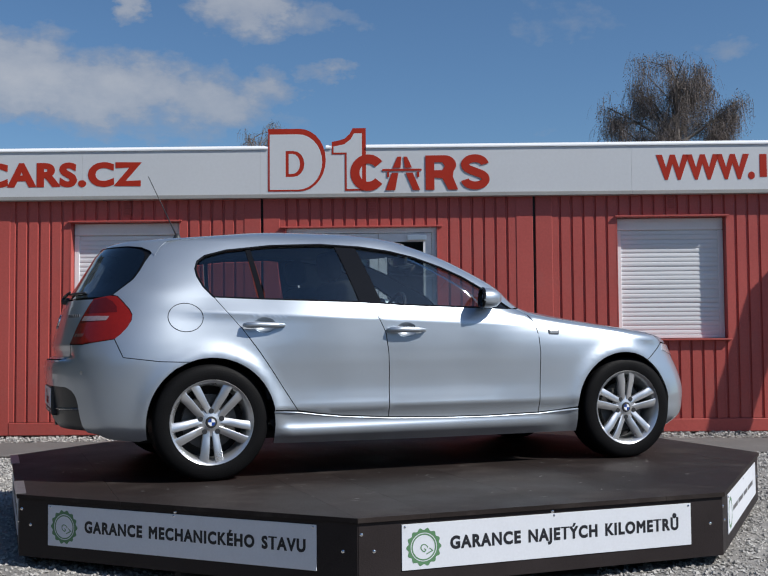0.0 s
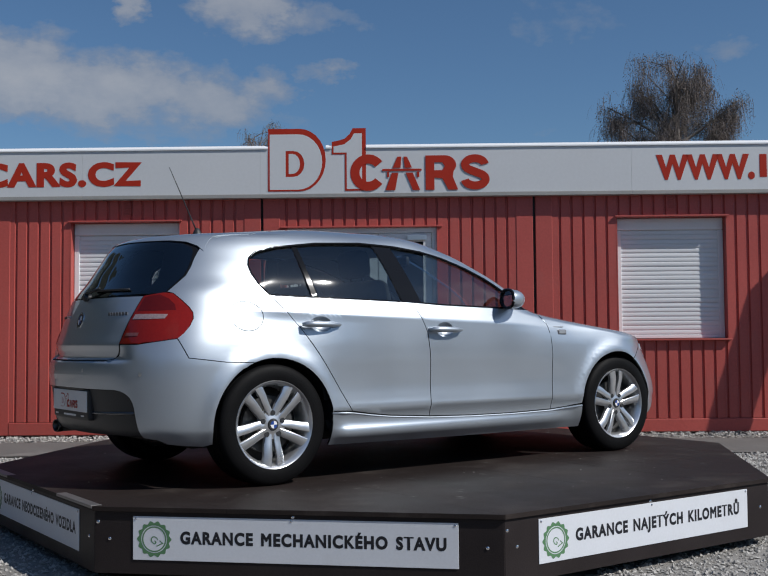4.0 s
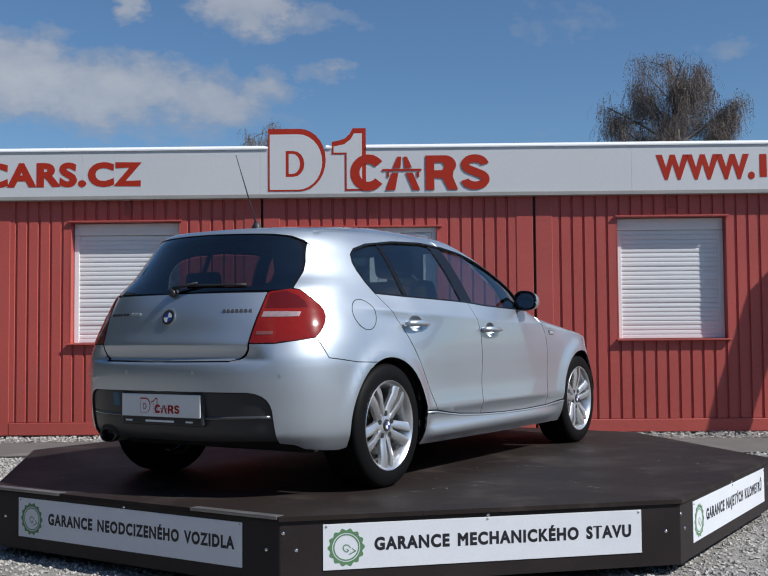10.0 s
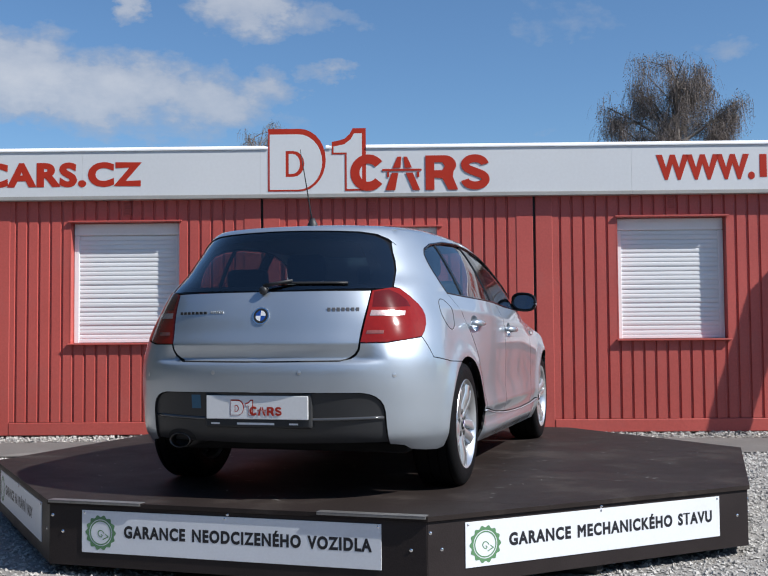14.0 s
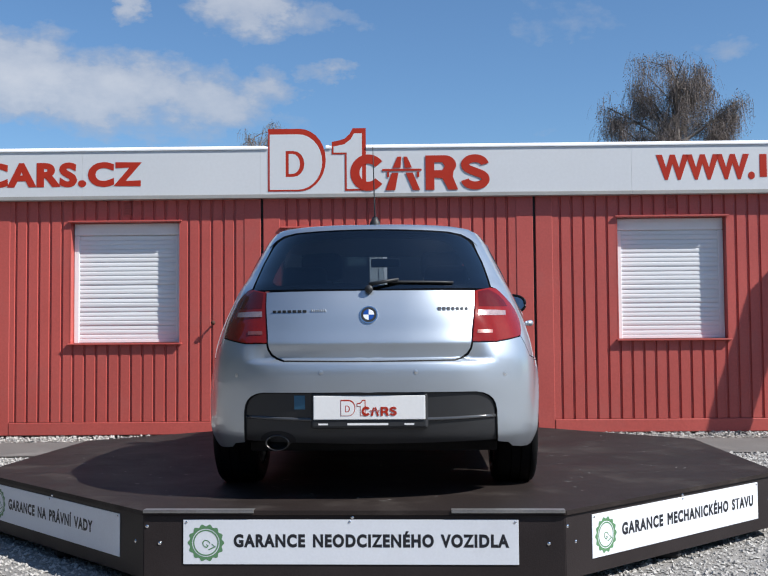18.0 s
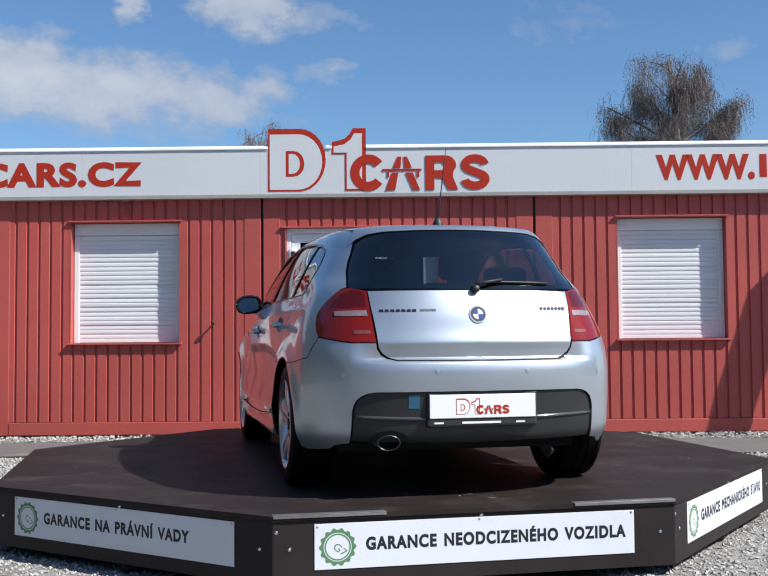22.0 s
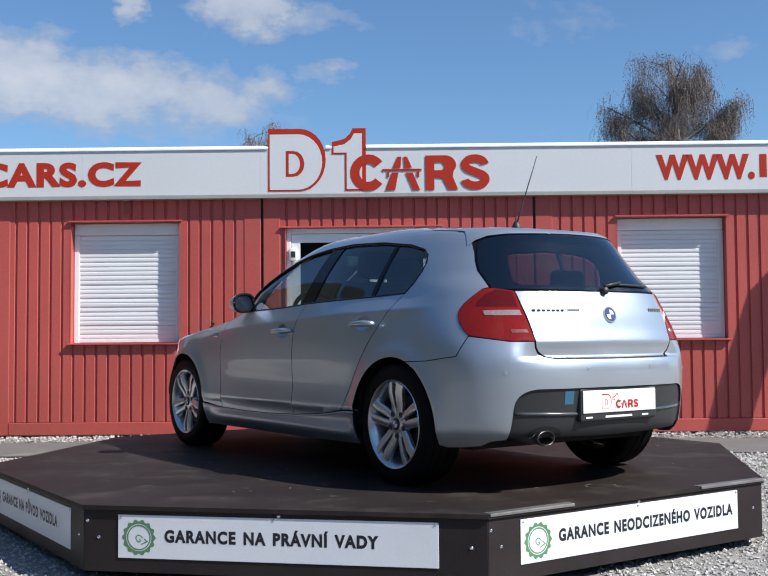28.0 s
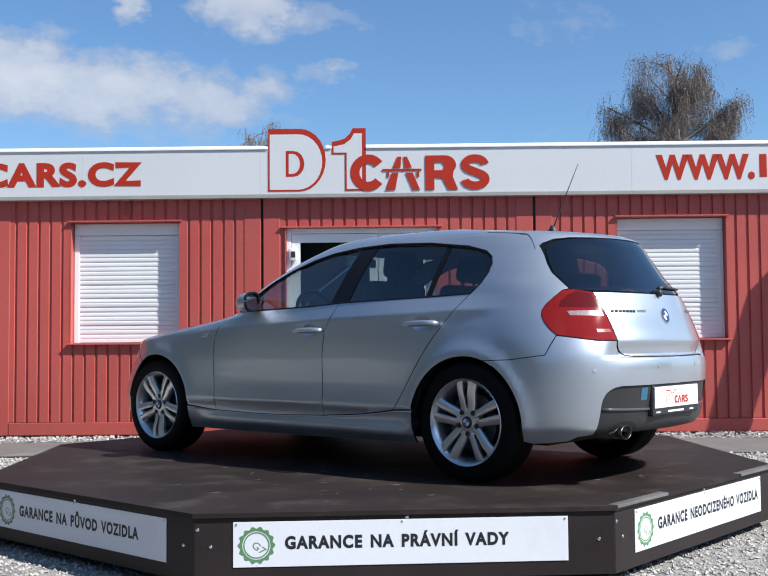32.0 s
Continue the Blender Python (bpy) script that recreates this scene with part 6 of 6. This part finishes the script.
    pts = [(1.52 + 0.06 * math.sin(a), 0.37 + 0.185 * math.cos(a), 0.90 + 0.175 * math.sin(a)) for a in [2 * math.pi * k / 32 for k in range(32)]]
    mesh_ob("steering_wheel", *tube(pts, 0.015, 8, True), M["plastic"], car, "black steering wheel rim", True, at=CAR_OFF)
    part("interior_mirror", boxed((1.42, -0.10, 1.245), (1.45, 0.10, 1.305), 0.012), M["plastic"], car, "interior mirror", True, at=CAR_OFF)
    # roof lining
    vs, fs = [], []
    S = [-1 + 3 * k / 60 for k in range(61)]
    loop = [(s, -1) for s in S] + [(s, 1) for s in S[::-1][1:-1]]
    for z in (1.315, 1.335, 1.365, 1.385):
        for s, sg in loop:
            p = skin(s, min(z + 0.015, 1.41)) - skin_n(s, z) * 0.02
            vs.append((p.x, p.y * sg, z))
    n = len(loop)
    fs = [(j * n + i, j * n + (i + 1) % n, (j + 1) * n + (i + 1) % n, (j + 1) * n + i) for j in range(3) for i in range(n)] + [tuple(3 * n + i for i in range(n))]
    mesh_ob("roof_lining", vs, fs, M["interior"], car, "pale roof lining", at=CAR_OFF)


build_under()
build_details()
car.location = (TT[0], TT[1], DECK)

# ---- trees behind the office ----
def build_tree(name, base, height, spread, seed, density, crown_low, label, lean=0.0, taper=0.62, arms=()):
    """Weeping tree: forked tapered limbs and a crown of very many hanging twigs."""
    rnd = np.random.RandomState(seed)
    root = tagged(new(name), label, "tree")
    root.location = base
    vs, fs = [], []

    def limb(p, q, r0, r1, bend, n=6, sides=6):
        pts = []
        side = Vector(rnd.uniform(-1, 1, 3)) * bend
        for k in range(n):
            t = k / (n - 1)
            pts.append(Vector(p).lerp(Vector(q), t) + side * math.sin(math.pi * t))
        v, f = tube(pts, [r0 + (r1 - r0) * k / (n - 1) for k in range(n)], sides)
        o = len(vs)
        vs.extend(v)
        fs.extend([tuple(i + o for i in x) for x in f])
        return pts
    trunk = limb((0, 0, 0), (lean, 0, height * 0.78), height * 0.018, height * 0.005, 0.12, 10, 8)
    tips = []
    for k in range(46):
        t = rnd.uniform(crown_low, 1.0)
        p = trunk[min(9, int(t * 9))]
        a = k * 2.39996 + rnd.uniform(-0.3, 0.3)
        reach = spread * (1.0 - taper * (t - crown_low) / (1.0 - crown_low)) * rnd.uniform(0.45, 1.0)
        q = Vector((p.x + reach * math.cos(a), p.y + reach * math.sin(a), p.z + height * rnd.uniform(0.07, 0.23) * (1.1 - 0.45 * t)))
        lp = limb(p, q, height * 0.0035, height * 0.0009, 0.55, 7, 5)
        tips.extend(lp[2:])
    for dx, dy, dz in arms:
        p = Vector((lean * dz / height, 0, dz - 1.3))
        lp = limb(p, (dx, dy, dz), height * 0.005, height * 0.0015, 0.12, 8, 5)
        lp2 = limb(lp[4], (dx * 0.92, dy + 0.3, dz - 0.45), height * 0.003, height * 0.001, 0.1, 5, 5)
        tips.extend((lp[5:] + lp2[3:]) * 2)
    mesh_ob("trunk", vs, fs, M["bark"], root, "grey bark trunk and limbs", True)
    vs, fs = [], []
    tv, tf = [], []
    for j in range(density):
        if j % 9 == 0:
            knot = tips[rnd.randint(len(tips))] + Vector(rnd.normal(0, 0.15, 3))
        p = knot + Vector(rnd.normal(0, 0.075, 3))
        ln = height * rnd.uniform(0.03, 0.095)
        d = Vector((rnd.normal(0, 0.30), rnd.normal(0, 0.30), 0.05))
        w = rnd.uniform(0.003, 0.0075)
        prev = None
        a = rnd.uniform(0, 3.14)
        u = Vector((math.cos(a), math.sin(a), 0)) * w
        n = 5
        q = p.copy()
        dst_v, dst_f = (vs, fs) if rnd.rand() < 0.8 else (tv, tf)
        for k in range(n):
            o = len(dst_v)
            ww = 1.0 - 0.7 * k / n
            dst_v.extend([q - u * ww, q + u * ww, q + Vector((-u.y, u.x, 0)) * ww])
            if k:
                dst_f.extend([(o - 3, o - 2, o + 1, o), (o - 2, o - 1, o + 2, o + 1), (o - 1, o - 3, o, o + 2)])
            q = q + d * (ln / n)
            d = Vector((d.x * 0.72 + rnd.normal(0, 0.10), d.y * 0.72 + rnd.normal(0, 0.10), d.z - 0.55))
            d.normalize()
            # buds and small leaves along the twig
            for _ in range(2):
                c = q + Vector(rnd.normal(0, 0.035, 3))
                s = rnd.uniform(0.010, 0.024)
                r = [Vector(rnd.normal(0, 1, 3)).normalized() * s for _ in range(3)]
                o2 = len(tv)
                tv.extend([c + r[0], c + r[1], c + r[2]])
                tf.append((o2, o2 + 1, o2 + 2))
    tagged(mesh_ob("crown", vs, fs, M["twig"], root, "crown of fine hanging brown twigs"), kind="stuff")
    tagged(mesh_ob("bud_haze", tv, tf, M["green"], root, "opening leaf buds"), kind="stuff")
    return root


build_tree("birch", (8.55, 30.0, 0), 10.9, 1.38, 11, 15000, 0.42, "bare weeping birch with brown spring twigs behind the office", 0.0, -0.05,
           ((-2.0, 0.2, 7.80), (-1.85, -0.3, 7.2), (1.80, 0.1, 7.95), (1.55, 0.3, 7.45), (1.3, -0.2, 7.2)))
build_tree("birch", (12.75, 30.5, 0), 8.6, 1.7, 12, 3000, 0.45, "second weeping birch with brown twigs behind the office")
build_tree("birch", (-3.5, 30.0, 0), 8.75, 1.6, 13, 2500, 0.5, "small bare tree just above the office roof", 0.2)


# ---- what turns ----
# seconds and the turntable's bearing in degrees: its drive runs a little unevenly
TURN = [(0, 20.5), (1, 24.09), (2, 27.97), (3, 31.68), (3.5, 33.48), (5.5, 40.64), (6, 42.40), (7, 46.06), (8, 49.85), (9, 53.75), (10, 57.57),
        (11, 61.30), (12, 64.96), (13, 68.78), (14, 72.46), (14.5, 74.27), (16.5, 81.72), (17, 83.55), (18, 87.23), (19, 90.97), (20, 94.67),
        (21, 98.33), (22, 102.05), (23, 105.69), (24, 109.22), (25, 112.82), (25.5, 114.64), (27.5, 122.10), (28, 124.02), (29, 127.86),
        (30, 131.58), (31, 135.08), (32, 138.74)]


def motions():
    def spun(p, a):
        c, s = math.cos(radians(a)), math.sin(radians(a))
        return TT[0] + c * p[0] - s * p[1], TT[1] + s * p[0] + c * p[1]
    walk(turntable, [(t, pose(*spun(TT_OFF, a), 0.0, 0, 0, a)) for t, a in TURN])
    walk(car, [(t, pose(TT[0], TT[1], DECK, 0, 0, a + 0.54)) for t, a in TURN])


motions()
